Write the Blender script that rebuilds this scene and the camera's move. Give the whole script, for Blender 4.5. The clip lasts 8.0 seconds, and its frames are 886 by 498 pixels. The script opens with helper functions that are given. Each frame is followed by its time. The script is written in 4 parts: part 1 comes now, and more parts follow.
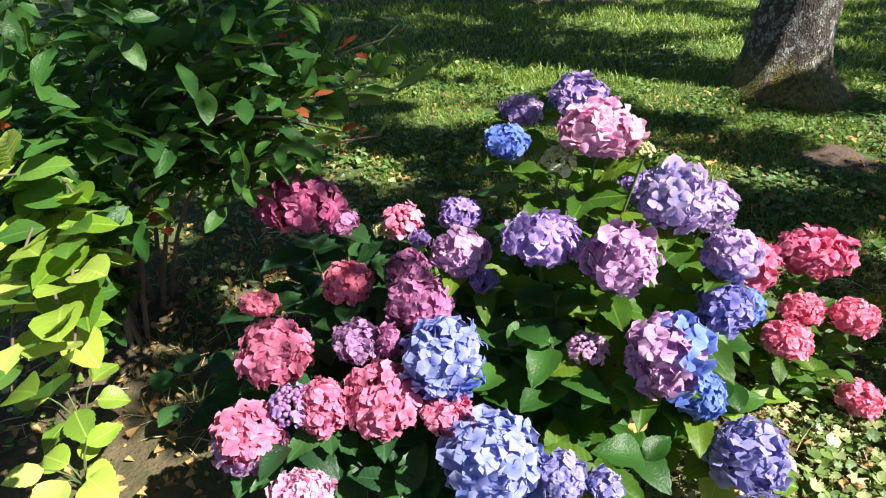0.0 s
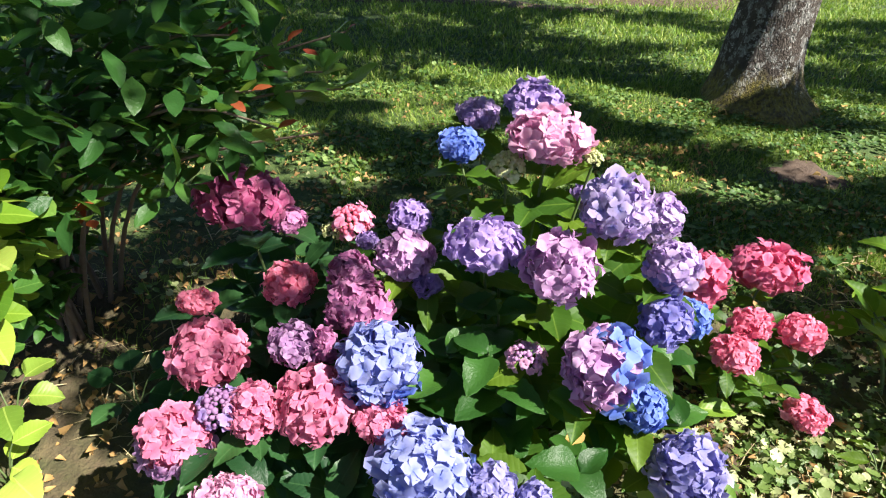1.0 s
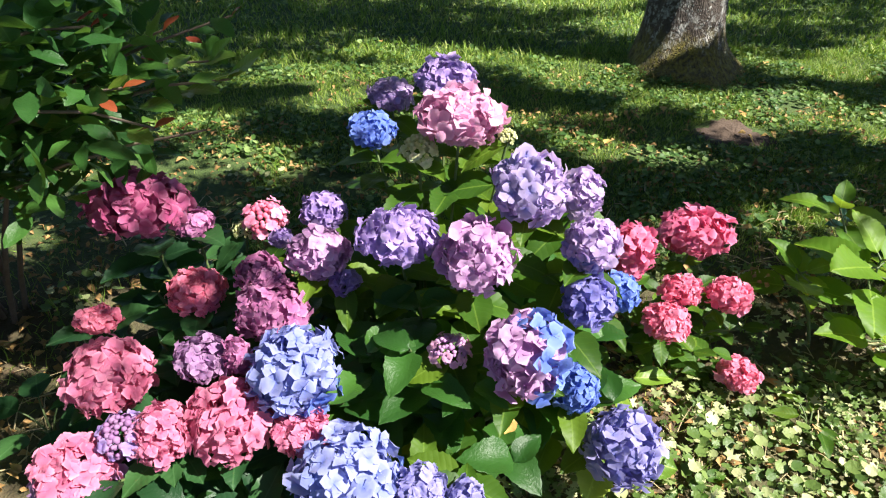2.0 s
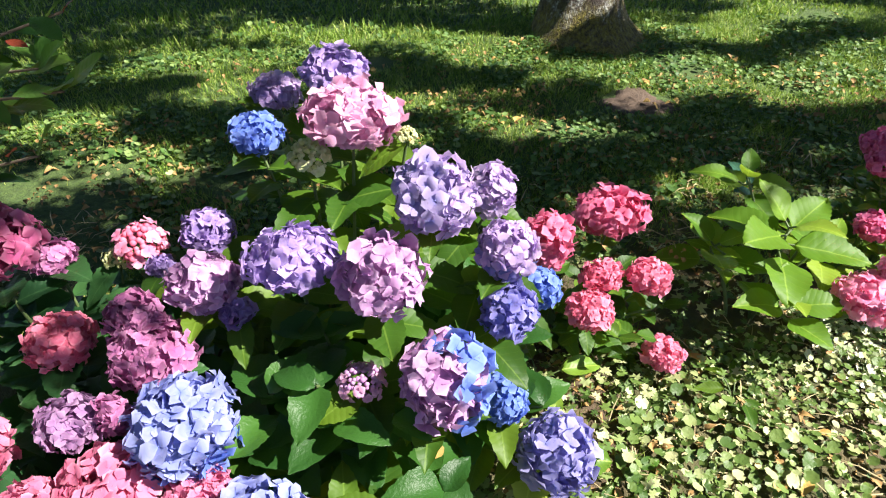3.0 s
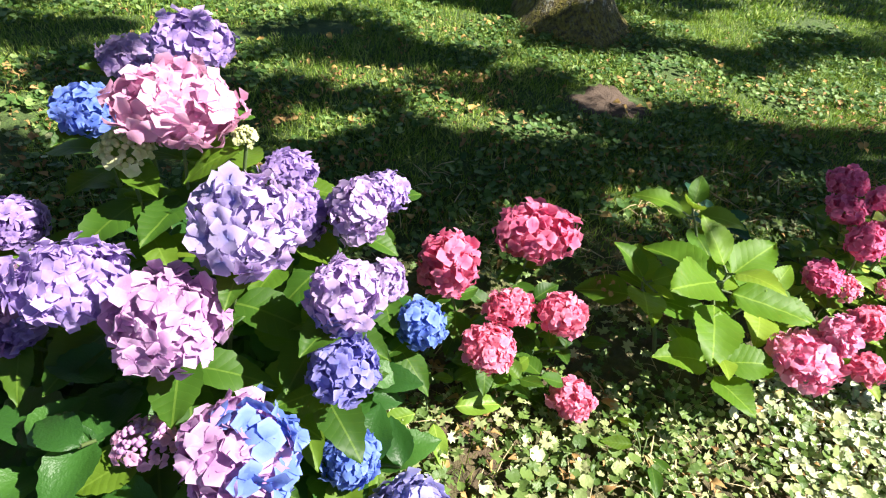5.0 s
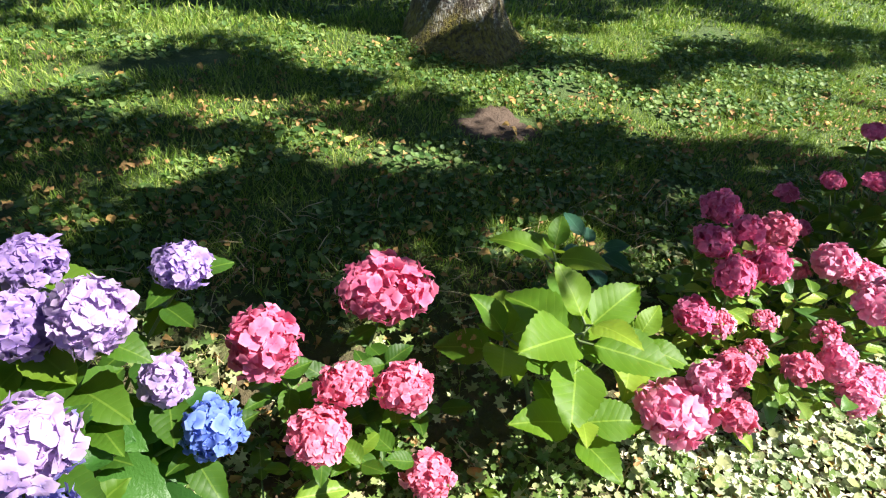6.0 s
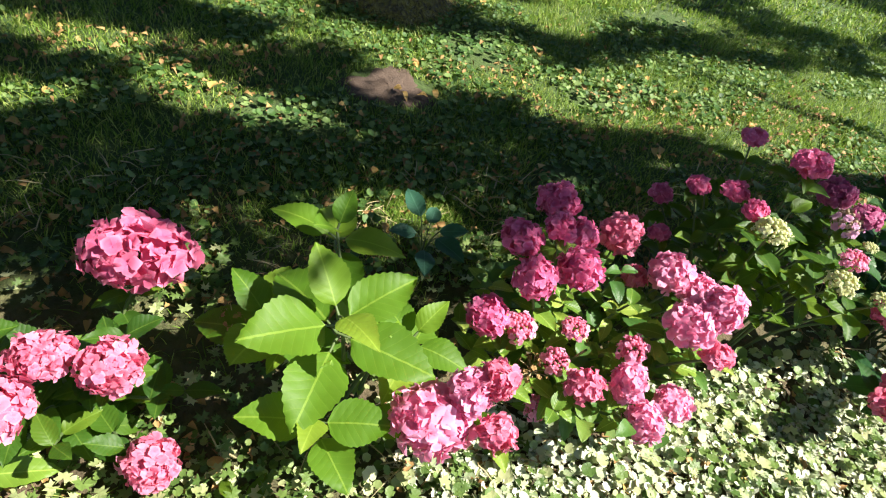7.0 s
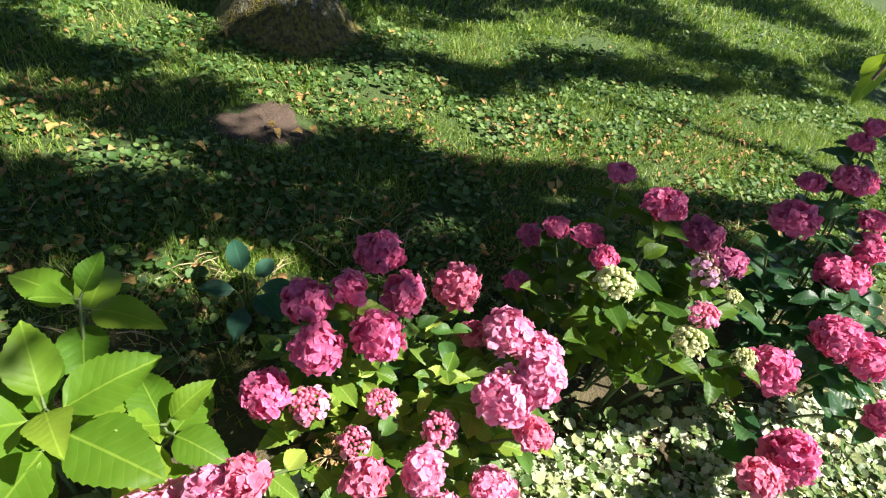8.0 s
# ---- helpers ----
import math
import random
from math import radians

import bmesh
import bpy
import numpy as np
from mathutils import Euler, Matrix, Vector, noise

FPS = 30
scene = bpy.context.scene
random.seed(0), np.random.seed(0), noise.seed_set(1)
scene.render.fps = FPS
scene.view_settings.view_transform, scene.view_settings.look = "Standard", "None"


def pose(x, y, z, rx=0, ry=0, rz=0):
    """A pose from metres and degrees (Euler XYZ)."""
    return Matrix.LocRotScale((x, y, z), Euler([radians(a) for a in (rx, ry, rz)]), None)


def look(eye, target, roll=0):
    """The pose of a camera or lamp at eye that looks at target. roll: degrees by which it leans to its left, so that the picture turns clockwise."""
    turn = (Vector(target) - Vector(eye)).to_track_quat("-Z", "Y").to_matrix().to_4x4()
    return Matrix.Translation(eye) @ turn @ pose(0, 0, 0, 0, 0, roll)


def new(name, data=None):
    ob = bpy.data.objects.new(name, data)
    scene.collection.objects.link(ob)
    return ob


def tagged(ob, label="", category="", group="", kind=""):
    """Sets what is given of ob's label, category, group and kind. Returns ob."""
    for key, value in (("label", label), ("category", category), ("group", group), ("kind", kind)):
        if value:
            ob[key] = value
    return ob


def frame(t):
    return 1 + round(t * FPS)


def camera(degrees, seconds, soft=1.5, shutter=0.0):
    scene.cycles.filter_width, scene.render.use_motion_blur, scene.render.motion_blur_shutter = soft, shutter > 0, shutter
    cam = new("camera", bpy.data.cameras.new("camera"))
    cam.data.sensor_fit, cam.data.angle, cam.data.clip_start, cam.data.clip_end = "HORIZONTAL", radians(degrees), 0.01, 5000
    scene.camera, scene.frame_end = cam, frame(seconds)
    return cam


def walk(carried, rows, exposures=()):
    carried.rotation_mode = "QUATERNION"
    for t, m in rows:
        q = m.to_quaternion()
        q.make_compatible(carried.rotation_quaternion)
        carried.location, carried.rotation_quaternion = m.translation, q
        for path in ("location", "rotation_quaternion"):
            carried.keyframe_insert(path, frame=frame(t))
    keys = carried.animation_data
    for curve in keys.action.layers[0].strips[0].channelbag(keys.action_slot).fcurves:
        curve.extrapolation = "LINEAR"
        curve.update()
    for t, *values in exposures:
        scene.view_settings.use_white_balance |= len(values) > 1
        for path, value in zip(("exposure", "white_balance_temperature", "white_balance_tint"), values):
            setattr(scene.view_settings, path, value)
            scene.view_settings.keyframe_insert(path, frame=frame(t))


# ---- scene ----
cam = camera(73.0, 8.0, 1.15)
PATH = [
    (0, (0.035, 0.013, 1.469), (-0.003, 1.682, 0.367), -0.1),
    (0.5, (0.079, 0.029, 1.458), (0.023, 1.683, 0.335), 1.1),
    (1, (0.133, 0.043, 1.46), (0.153, 1.715, 0.363), 2.9),
    (1.2, (0.159, 0.047, 1.461), (0.201, 1.72, 0.365), 2.1),
    (2.3, (0.245, 0.165, 1.441), (0.473, 1.772, 0.271), 1.3),
    (2.5, (0.258, 0.198, 1.436), (0.524, 1.803, 0.272), 0.8),
    (3, (0.29, 0.269, 1.436), (0.707, 1.801, 0.221), 1.9),
    (3.5, (0.327, 0.321, 1.428), (0.853, 1.798, 0.186), 4.3),
    (4, (0.376, 0.35, 1.436), (0.946, 1.811, 0.196), 5.7),
    (4.2, (0.416, 0.366, 1.438), (0.931, 1.876, 0.232), 6.0),
    (5.3, (0.686, 0.51, 1.401), (1.133, 1.953, 0.091), 9.1),
    (5.5, (0.745, 0.534, 1.41), (1.222, 1.972, 0.104), 8.2),
    (6, (0.96, 0.618, 1.433), (1.566, 2.058, 0.184), 8.8),
    (6.5, (1.233, 0.648, 1.419), (1.96, 1.99, 0.127), 12.9),
    (7, (1.541, 0.614, 1.44), (2.18, 1.966, 0.112), 16.4),
    (7.5, (1.81, 0.662, 1.445), (2.451, 2.044, 0.149), 16.7),
    (8, (2.099, 0.692, 1.471), (2.756, 2.096, 0.208), 14.9),
]
walk(cam, [(t, look(eye, target, roll)) for t, eye, target, roll in PATH],
     ((0, 1.55), (1.2, 1.55), (3, 1.65), (4, 1.74), (5.5, 1.74), (6.5, 1.64), (8, 1.52)))

# ---- light ----
SUN_EL = radians(50.0)
SUN_TO = Vector((0.91 * math.cos(SUN_EL), -0.41 * math.cos(SUN_EL), math.sin(SUN_EL))).normalized()
world = bpy.data.worlds.new("world")
scene.world = world
world.use_nodes = True
wn = world.node_tree
sky = wn.nodes.new("ShaderNodeTexSky")
sky.sky_type = "NISHITA"
sky.sun_disc = False
sky.sun_elevation = SUN_EL
sky.air_density, sky.dust_density = 0.65, 0.2
sky.sun_rotation = math.atan2(SUN_TO.x, SUN_TO.y)
wn.links.new(sky.outputs[0], wn.nodes["Background"].inputs[0])
wn.nodes["Background"].inputs[1].default_value = 0.05
sun_data = bpy.data.lights.new("sun", "SUN")
sun_data.energy, sun_data.angle, sun_data.color = 5.0, radians(0.6), (1.0, 0.95, 0.86)
sun = new("sun", sun_data)
sun.matrix_world = look(SUN_TO * 30, (0, 0, 0))


# ---- materials ----
def nodes_of(name):
    m = bpy.data.materials.new(name)
    m.use_nodes = True
    nt = m.node_tree
    return m, nt, nt.nodes["Principled BSDF"]


def add(nt, kind, **kw):
    n = nt.nodes.new(kind)
    for k, v in kw.items():
        n.inputs[k].default_value = v
    return n


def ramp(nt, fac, stops):
    r = nt.nodes.new("ShaderNodeValToRGB")
    nt.links.new(fac, r.inputs[0])
    while len(r.color_ramp.elements) < len(stops):
        r.color_ramp.elements.new(0.5)
    for e, (p, c) in zip(r.color_ramp.elements, stops):
        e.position, e.color = p, (*c, 1)
    return r.outputs[0]


def mathn(nt, op, a, b=0.0, c=0.0):
    n = nt.nodes.new("ShaderNodeMath")
    n.operation = op
    for i, v in enumerate((a, b, c)):
        if isinstance(v, (int, float)):
            n.inputs[i].default_value = v
        else:
            nt.links.new(v, n.inputs[i])
    return n.outputs[0]


def mixc(nt, fac, a, b, blend="MIX"):
    n = nt.nodes.new("ShaderNodeMix")
    n.data_type, n.blend_type = "RGBA", blend
    for s, v in ((n.inputs[0], fac), (n.inputs[6], a), (n.inputs[7], b)):
        if isinstance(v, (int, float)):
            s.default_value = v
        elif isinstance(v, tuple):
            s.default_value = (*v, 1)
        else:
            nt.links.new(v, s)
    return n.outputs[2]


def noise_tex(nt, scale, detail=4.0, coord=None, out=0, rough=0.6):
    n = add(nt, "ShaderNodeTexNoise", Scale=scale, Detail=detail, Roughness=rough)
    if coord is not None:
        nt.links.new(coord, n.inputs["Vector"])
    return n.outputs[out]


def bump(nt, bsdf, height, strength=0.3, distance=0.01):
    b = add(nt, "ShaderNodeBump", Strength=strength, Distance=distance)
    nt.links.new(height, b.inputs["Height"])
    nt.links.new(b.outputs[0], bsdf.inputs["Normal"])
    return b


def with_glow(nt, bsdf, colour, amount):
    """Light that comes through a thin leaf or petal."""
    tr = nt.nodes.new("ShaderNodeBsdfTranslucent")
    nt.links.new(colour, tr.inputs[0])
    mx = nt.nodes.new("ShaderNodeMixShader")
    mx.inputs[0].default_value = amount
    nt.links.new(bsdf.outputs[0], mx.inputs[1])
    nt.links.new(tr.outputs[0], mx.inputs[2])
    nt.links.new(mx.outputs[0], nt.nodes["Material Output"].inputs[0])


def leaf_material(name, dark, mid, light, through_col, rough=0.42, amount=0.32, per_island=False, vein=1.0, coord_scale=1.0):
    m, nt, b = nodes_of(name)
    tc = nt.nodes.new("ShaderNodeTexCoord")
    geo = nt.nodes.new("ShaderNodeNewGeometry")
    if per_island:
        rnd = geo.outputs["Random Per Island"]
    else:
        rnd = nt.nodes.new("ShaderNodeObjectInfo").outputs["Random"]
    base = ramp(nt, rnd, ((0.0, dark), (0.55, mid), (1.0, light)))
    blotch = noise_tex(nt, 18.0, 3.0, geo.outputs["Position"])
    base = mixc(nt, mathn(nt, "MULTIPLY", blotch, 0.45), base, tuple(0.55 * c for c in mid))
    height = noise_tex(nt, 160.0, 2.0, geo.outputs["Position"])
    if not per_island:
        sp = nt.nodes.new("ShaderNodeSeparateXYZ")
        nt.links.new(tc.outputs["Object"], sp.inputs[0])
        ax = mathn(nt, "ABSOLUTE", sp.outputs[0])
        # side veins run forward from the midrib
        run = mathn(nt, "SUBTRACT", sp.outputs[1], mathn(nt, "MULTIPLY", ax, 0.75))
        wave = mathn(nt, "ABSOLUTE", mathn(nt, "SINE", mathn(nt, "MULTIPLY", run, 26.0)))
        side = mathn(nt, "LESS_THAN", wave, 0.10)
        rib = mathn(nt, "LESS_THAN", ax, 0.012)
        lines = mathn(nt, "MAXIMUM", mathn(nt, "MULTIPLY", side, 0.35), rib)
        base = mixc(nt, mathn(nt, "MULTIPLY", lines, 0.24 * vein), base, tuple(min(1, 1.7 * c + 0.03) for c in light))
        # worn, yellowing edge on some of them
        edge = mathn(nt, "GREATER_THAN", noise_tex(nt, 3.0, 5.0, tc.outputs["Object"]), 0.68)
        old = mathn(nt, "MULTIPLY", edge, mathn(nt, "GREATER_THAN", rnd, 0.6))
        base = mixc(nt, mathn(nt, "MULTIPLY", old, 0.5), base, (0.28, 0.22, 0.05))
        height = mathn(nt, "ADD", mathn(nt, "MULTIPLY", wave, 0.22), mathn(nt, "MULTIPLY", height, 0.2))
    nt.links.new(base, b.inputs["Base Color"])
    b.inputs["Roughness"].default_value = rough
    b.inputs["Specular IOR Level"].default_value = 0.28
    bump(nt, b, height, 0.4, 0.004)
    with_glow(nt, b, mixc(nt, 0.5, base, through_col), amount)
    return m


def petal_material(name, inner, a, c, per_island=False):
    """Petal colour: inner at the eye of the floret, between a and c for the rest, floret by floret."""
    m, nt, b = nodes_of(name)
    tc = nt.nodes.new("ShaderNodeTexCoord")
    geo = nt.nodes.new("ShaderNodeNewGeometry")
    rnd = geo.outputs["Random Per Island"] if per_island else nt.nodes.new("ShaderNodeObjectInfo").outputs["Random"]
    a, c = tuple(0.96 * v for v in a), tuple(0.96 * v for v in c)
    base = mixc(nt, rnd, a, c)
    mott = noise_tex(nt, 55.0, 3.0, geo.outputs["Position"])
    base = mixc(nt, mathn(nt, "MULTIPLY", mott, 0.25), base, tuple(min(1.0, 1.2 * v + 0.04) for v in c))
    fleck = noise_tex(nt, 24.0, 3.0, geo.outputs["Position"])
    base = mixc(nt, mathn(nt, "MULTIPLY", mathn(nt, "GREATER_THAN", fleck, 0.64), 0.3), base, tuple(0.6 * v for v in a))
    if not per_island:
        ln = nt.nodes.new("ShaderNodeVectorMath")
        ln.operation = "LENGTH"
        nt.links.new(tc.outputs["Object"], ln.inputs[0])
        eye = ramp(nt, ln.outputs["Value"], ((0.05, (1, 1, 1)), (0.5, (0, 0, 0))))
        base = mixc(nt, mathn(nt, "MULTIPLY", eye, 0.7), base, inner)
        # sepals pale towards their rims
        rim = ramp(nt, ln.outputs["Value"], ((0.72, (0, 0, 0)), (1.08, (1, 1, 1))))
        base = mixc(nt, mathn(nt, "MULTIPLY", rim, 0.5), base, tuple(min(0.92, 1.1 * v + 0.16) for v in c))
    nt.links.new(base, b.inputs["Base Color"])
    b.inputs["Roughness"].default_value = 0.6
    b.inputs["Specular IOR Level"].default_value = 0.25
    bump(nt, b, noise_tex(nt, 260.0, 2.0, geo.outputs["Position"]), 0.25, 0.002)
    with_glow(nt, b, base, 0.4)
    return m


def plain_material(name, a, c, scale=30.0, rough=0.8, strength=0.5, distance=0.01, island=False):
    m, nt, b = nodes_of(name)
    geo = nt.nodes.new("ShaderNodeNewGeometry")
    n1 = noise_tex(nt, scale, 5.0, geo.outputs["Position"])
    n2 = noise_tex(nt, scale * 6, 4.0, geo.outputs["Position"])
    base = mixc(nt, n1, a, c)
    base = mixc(nt, mathn(nt, "MULTIPLY", n2, 0.5), base, tuple(0.5 * v for v in a))
    if island:
        base = mixc(nt, mathn(nt, "MULTIPLY", geo.outputs["Random Per Island"], 0.6), base, c)
    nt.links.new(base, b.inputs["Base Color"])
    b.inputs["Roughness"].default_value = rough
    bump(nt, b, mathn(nt, "ADD", n1, n2), strength, distance)
    return m


PETAL = {
    "lilac": ((0.26, 0.20, 0.58), (0.36, 0.25, 0.58), (0.50, 0.36, 0.68)),
    "lavender": ((0.34, 0.29, 0.61), (0.44, 0.29, 0.61), (0.58, 0.43, 0.67)),
    "palepink": ((0.56, 0.28, 0.50), (0.64, 0.29, 0.49), (0.78, 0.44, 0.60)),
    "blue": ((0.09, 0.15, 0.64), (0.09, 0.17, 0.59), (0.19, 0.29, 0.72)),
    "bluelilac": ((0.17, 0.20, 0.61), (0.37, 0.29, 0.58), (0.49, 0.40, 0.66)),
    "violet": ((0.24, 0.16, 0.52), (0.30, 0.20, 0.50), (0.42, 0.29, 0.60)),
    "pinklilac": ((0.44, 0.20, 0.49), (0.51, 0.25, 0.51), (0.62, 0.38, 0.61)),
    "periblue": ((0.11, 0.16, 0.53), (0.17, 0.17, 0.52), (0.29, 0.26, 0.61)),
    "peri": ((0.16, 0.20, 0.58), (0.25, 0.24, 0.55), (0.37, 0.34, 0.66)),
    "paleblue": ((0.12, 0.18, 0.58), (0.22, 0.26, 0.62), (0.36, 0.39, 0.70)),
    "rose": ((0.64, 0.12, 0.28), (0.68, 0.12, 0.25), (0.80, 0.22, 0.37)),
    "hotpink": ((0.76, 0.24, 0.38), (0.74, 0.14, 0.26), (0.86, 0.29, 0.42)),
    "pink": ((0.58, 0.16, 0.32), (0.60, 0.14, 0.27), (0.72, 0.25, 0.39)),
    "magpink": ((0.37, 0.12, 0.34), (0.42, 0.12, 0.30), (0.53, 0.22, 0.41)),
    "magenta": ((0.40, 0.07, 0.22), (0.42, 0.07, 0.19), (0.54, 0.14, 0.29)),
    "mauve": ((0.34, 0.21, 0.41), (0.33, 0.15, 0.36), (0.44, 0.25, 0.44)),
    "crimson": ((0.66, 0.14, 0.34), (0.70, 0.10, 0.26), (0.84, 0.22, 0.42)),
    "pinkwarm": ((0.86, 0.26, 0.46), (0.88, 0.25, 0.44), (0.95, 0.42, 0.60)),
    "bud": ((0.58, 0.62, 0.28), (0.60, 0.63, 0.26), (0.76, 0.76, 0.46)),
    "oldbud": ((0.46, 0.33, 0.26), (0.44, 0.31, 0.22), (0.59, 0.45, 0.33)),
}
PETAL_MAT = {k: petal_material("petal_" + k, *v) for k, v in PETAL.items()}
PETAL_INNER = {k: petal_material("petal_inner_" + k, *v, per_island=True) for k, v in PETAL.items()}
LEAF_MAIN = leaf_material("leaf_green", (0.025, 0.075, 0.010), (0.055, 0.135, 0.013), (0.14, 0.22, 0.018), (0.32, 0.46, 0.02), rough=0.5, amount=0.38)
LEAF_DARK = leaf_material("leaf_dark", (0.018, 0.06, 0.025), (0.028, 0.09, 0.03), (0.05, 0.13, 0.035), (0.12, 0.30, 0.04))
# Leaf green made much paler: direct sunlight is put into this colour.
LEAF_LIT = leaf_material("leaf_sunlit", (0.22, 0.36, 0.04), (0.36, 0.50, 0.07), (0.55, 0.64, 0.18), (0.5, 0.62, 0.08), rough=0.4, amount=0.34, vein=0.8)
LEAF_FRESH = leaf_material("leaf_fresh", (0.06, 0.16, 0.012), (0.13, 0.25, 0.018), (0.27, 0.37, 0.04), (0.45, 0.60, 0.05), amount=0.38, rough=0.52)
LEAF_SUNNY = leaf_material("leaf_sunny", (0.07, 0.16, 0.02), (0.17, 0.29, 0.035), (0.40, 0.48, 0.09), (0.40, 0.52, 0.06), amount=0.35)
LEAF_SHRUB = leaf_material("leaf_shrub", (0.04, 0.12, 0.025), (0.08, 0.20, 0.035), (0.18, 0.32, 0.06), (0.36, 0.52, 0.05), rough=0.36, amount=0.4, vein=0.7)
# Darker copy of the shrub green: shade inside the shrub put into the colour.
LEAF_SHRUB_SHADED = leaf_material("leaf_shrub_mass", (0.02, 0.07, 0.018), (0.035, 0.11, 0.022), (0.07, 0.17, 0.03), (0.20, 0.40, 0.04), per_island=True)
LEAF_RED = leaf_material("leaf_red", (0.20, 0.035, 0.02), (0.26, 0.05, 0.025), (0.30, 0.10, 0.03), (0.5, 0.12, 0.03), vein=0.4)
# Inner leaves get darker greens, the shade within the bush added to the colour.
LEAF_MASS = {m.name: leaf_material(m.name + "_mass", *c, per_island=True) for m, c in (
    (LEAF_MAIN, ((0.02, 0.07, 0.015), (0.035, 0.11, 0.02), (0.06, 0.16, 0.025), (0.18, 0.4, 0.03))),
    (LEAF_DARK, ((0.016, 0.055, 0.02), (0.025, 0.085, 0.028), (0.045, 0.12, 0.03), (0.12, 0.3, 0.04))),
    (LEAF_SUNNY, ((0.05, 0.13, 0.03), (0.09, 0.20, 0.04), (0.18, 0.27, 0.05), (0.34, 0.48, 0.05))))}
LEAF_TEAL = leaf_material("leaf_teal", (0.03, 0.10, 0.06), (0.05, 0.14, 0.09), (0.08, 0.19, 0.12), (0.1, 0.3, 0.1))
LEAF_CROWN = leaf_material("leaf_crown", (0.03, 0.09, 0.02), (0.05, 0.13, 0.025), (0.08, 0.18, 0.03), (0.2, 0.4, 0.05), per_island=True, amount=0.08)
GRASS = leaf_material("grass", (0.06, 0.14, 0.015), (0.20, 0.34, 0.04), (0.52, 0.54, 0.16), (0.30, 0.45, 0.04), per_island=True, rough=0.5, amount=0.3)
LAWN_CLOVER = leaf_material("lawn_clover", (0.03, 0.08, 0.02), (0.09, 0.18, 0.04), (0.30, 0.40, 0.14), (0.25, 0.42, 0.06), per_island=True, rough=0.5, amount=0.25)
CLOVER = leaf_material("ground_ivy", (0.045, 0.10, 0.022), (0.16, 0.24, 0.06), (0.66, 0.66, 0.36), (0.30, 0.42, 0.08), per_island=True, rough=0.42, amount=0.22)
# Ground ivy again, near white: strong sun is painted into this colour.
SUNLIT_IVY = leaf_material("sunlit_ivy", (0.20, 0.28, 0.12), (0.58, 0.62, 0.42), (0.86, 0.86, 0.70), (0.45, 0.55, 0.25), per_island=True, rough=0.38, amount=0.2)
DRY = plain_material("dry_leaf", (0.20, 0.10, 0.035), (0.42, 0.26, 0.09), 14.0, 0.75, 0.4, 0.004, island=True)
FALLEN = plain_material("fallen_leaf", (0.42, 0.22, 0.05), (0.66, 0.46, 0.14), 22.0, 0.65, 0.4, 0.004)
STRAW = plain_material("straw", (0.34, 0.26, 0.13), (0.55, 0.45, 0.25), 30.0, 0.7, 0.2, 0.002, island=True)
STEM = plain_material("stem", (0.06, 0.12, 0.03), (0.14, 0.17, 0.06), 25.0, 0.6, 0.3, 0.003)
TWIG = plain_material("twig", (0.11, 0.075, 0.05), (0.26, 0.20, 0.15), 40.0, 0.8, 0.5, 0.004)
EARTH = plain_material("bare_earth", (0.07, 0.046, 0.032), (0.145, 0.098, 0.07), 16.0, 0.95, 0.8, 0.012)
MOSS = plain_material("moss", (0.10, 0.11, 0.02), (0.24, 0.20, 0.05), 60.0, 0.95, 0.9, 0.01)


def bark_material():
    m, nt, b = nodes_of("bark")
    geo = nt.nodes.new("ShaderNodeNewGeometry")
    mp = nt.nodes.new("ShaderNodeMapping")
    mp.inputs["Scale"].default_value = (1, 1, 0.35)
    nt.links.new(geo.outputs["Position"], mp.inputs[0])
    v = add(nt, "ShaderNodeTexVoronoi", Scale=34.0)
    v.feature = "DISTANCE_TO_EDGE"
    wob = nt.nodes.new("ShaderNodeVectorMath")
    wob.operation = "MULTIPLY_ADD"
    nt.links.new(noise_tex(nt, 16.0, 4.0, mp.outputs[0], 1), wob.inputs[0])
    wob.inputs[1].default_value = (0.16, 0.16, 0.16)
    nt.links.new(mp.outputs[0], wob.inputs[2])
    nt.links.new(wob.outputs[0], v.inputs["Vector"])
    crack = ramp(nt, v.outputs["Distance"], ((0.0, (0.25, 0.25, 0.25)), (0.3, (1, 1, 1))))
    n1 = noise_tex(nt, 9.0, 6.0, mp.outputs[0])
    n2 = noise_tex(nt, 45.0, 4.0, mp.outputs[0])
    base = ramp(nt, n1, ((0.3, (0.04, 0.028, 0.022)), (0.55, (0.09, 0.07, 0.058)), (0.75, (0.17, 0.145, 0.12))))
    lichen = mathn(nt, "GREATER_THAN", noise_tex(nt, 14.0, 6.0, geo.outputs["Position"], rough=0.75), 0.52)
    base = mixc(nt, mathn(nt, "MULTIPLY", lichen, 0.8), base, (0.46, 0.46, 0.43))
    base = mixc(nt, crack, tuple((0.045, 0.033, 0.026)), base)
    # moss in the lowest part
    sp = nt.nodes.new("ShaderNodeSeparateXYZ")
    nt.links.new(geo.outputs["Position"], sp.inputs[0])
    low = ramp(nt, mathn(nt, "ADD", sp.outputs[2], mathn(nt, "MULTIPLY", n1, 0.5)), ((0.40, (1, 1, 1)), (0.60, (0, 0, 0))))
    mosscol = ramp(nt, n2, ((0.35, (0.06, 0.045, 0.015)), (0.6, (0.26, 0.22, 0.03))))
    base = mixc(nt, mathn(nt, "MULTIPLY", low, 0.85), base, mosscol)
    nt.links.new(base, b.inputs["Base Color"])
    b.inputs["Roughness"].default_value = 0.95
    bump(nt, b, mathn(nt, "ADD", mathn(nt, "MULTIPLY", crack, 1.0), mathn(nt, "ADD", n1, mathn(nt, "MULTIPLY", n2, 0.5))), 0.9, 0.02)
    return m


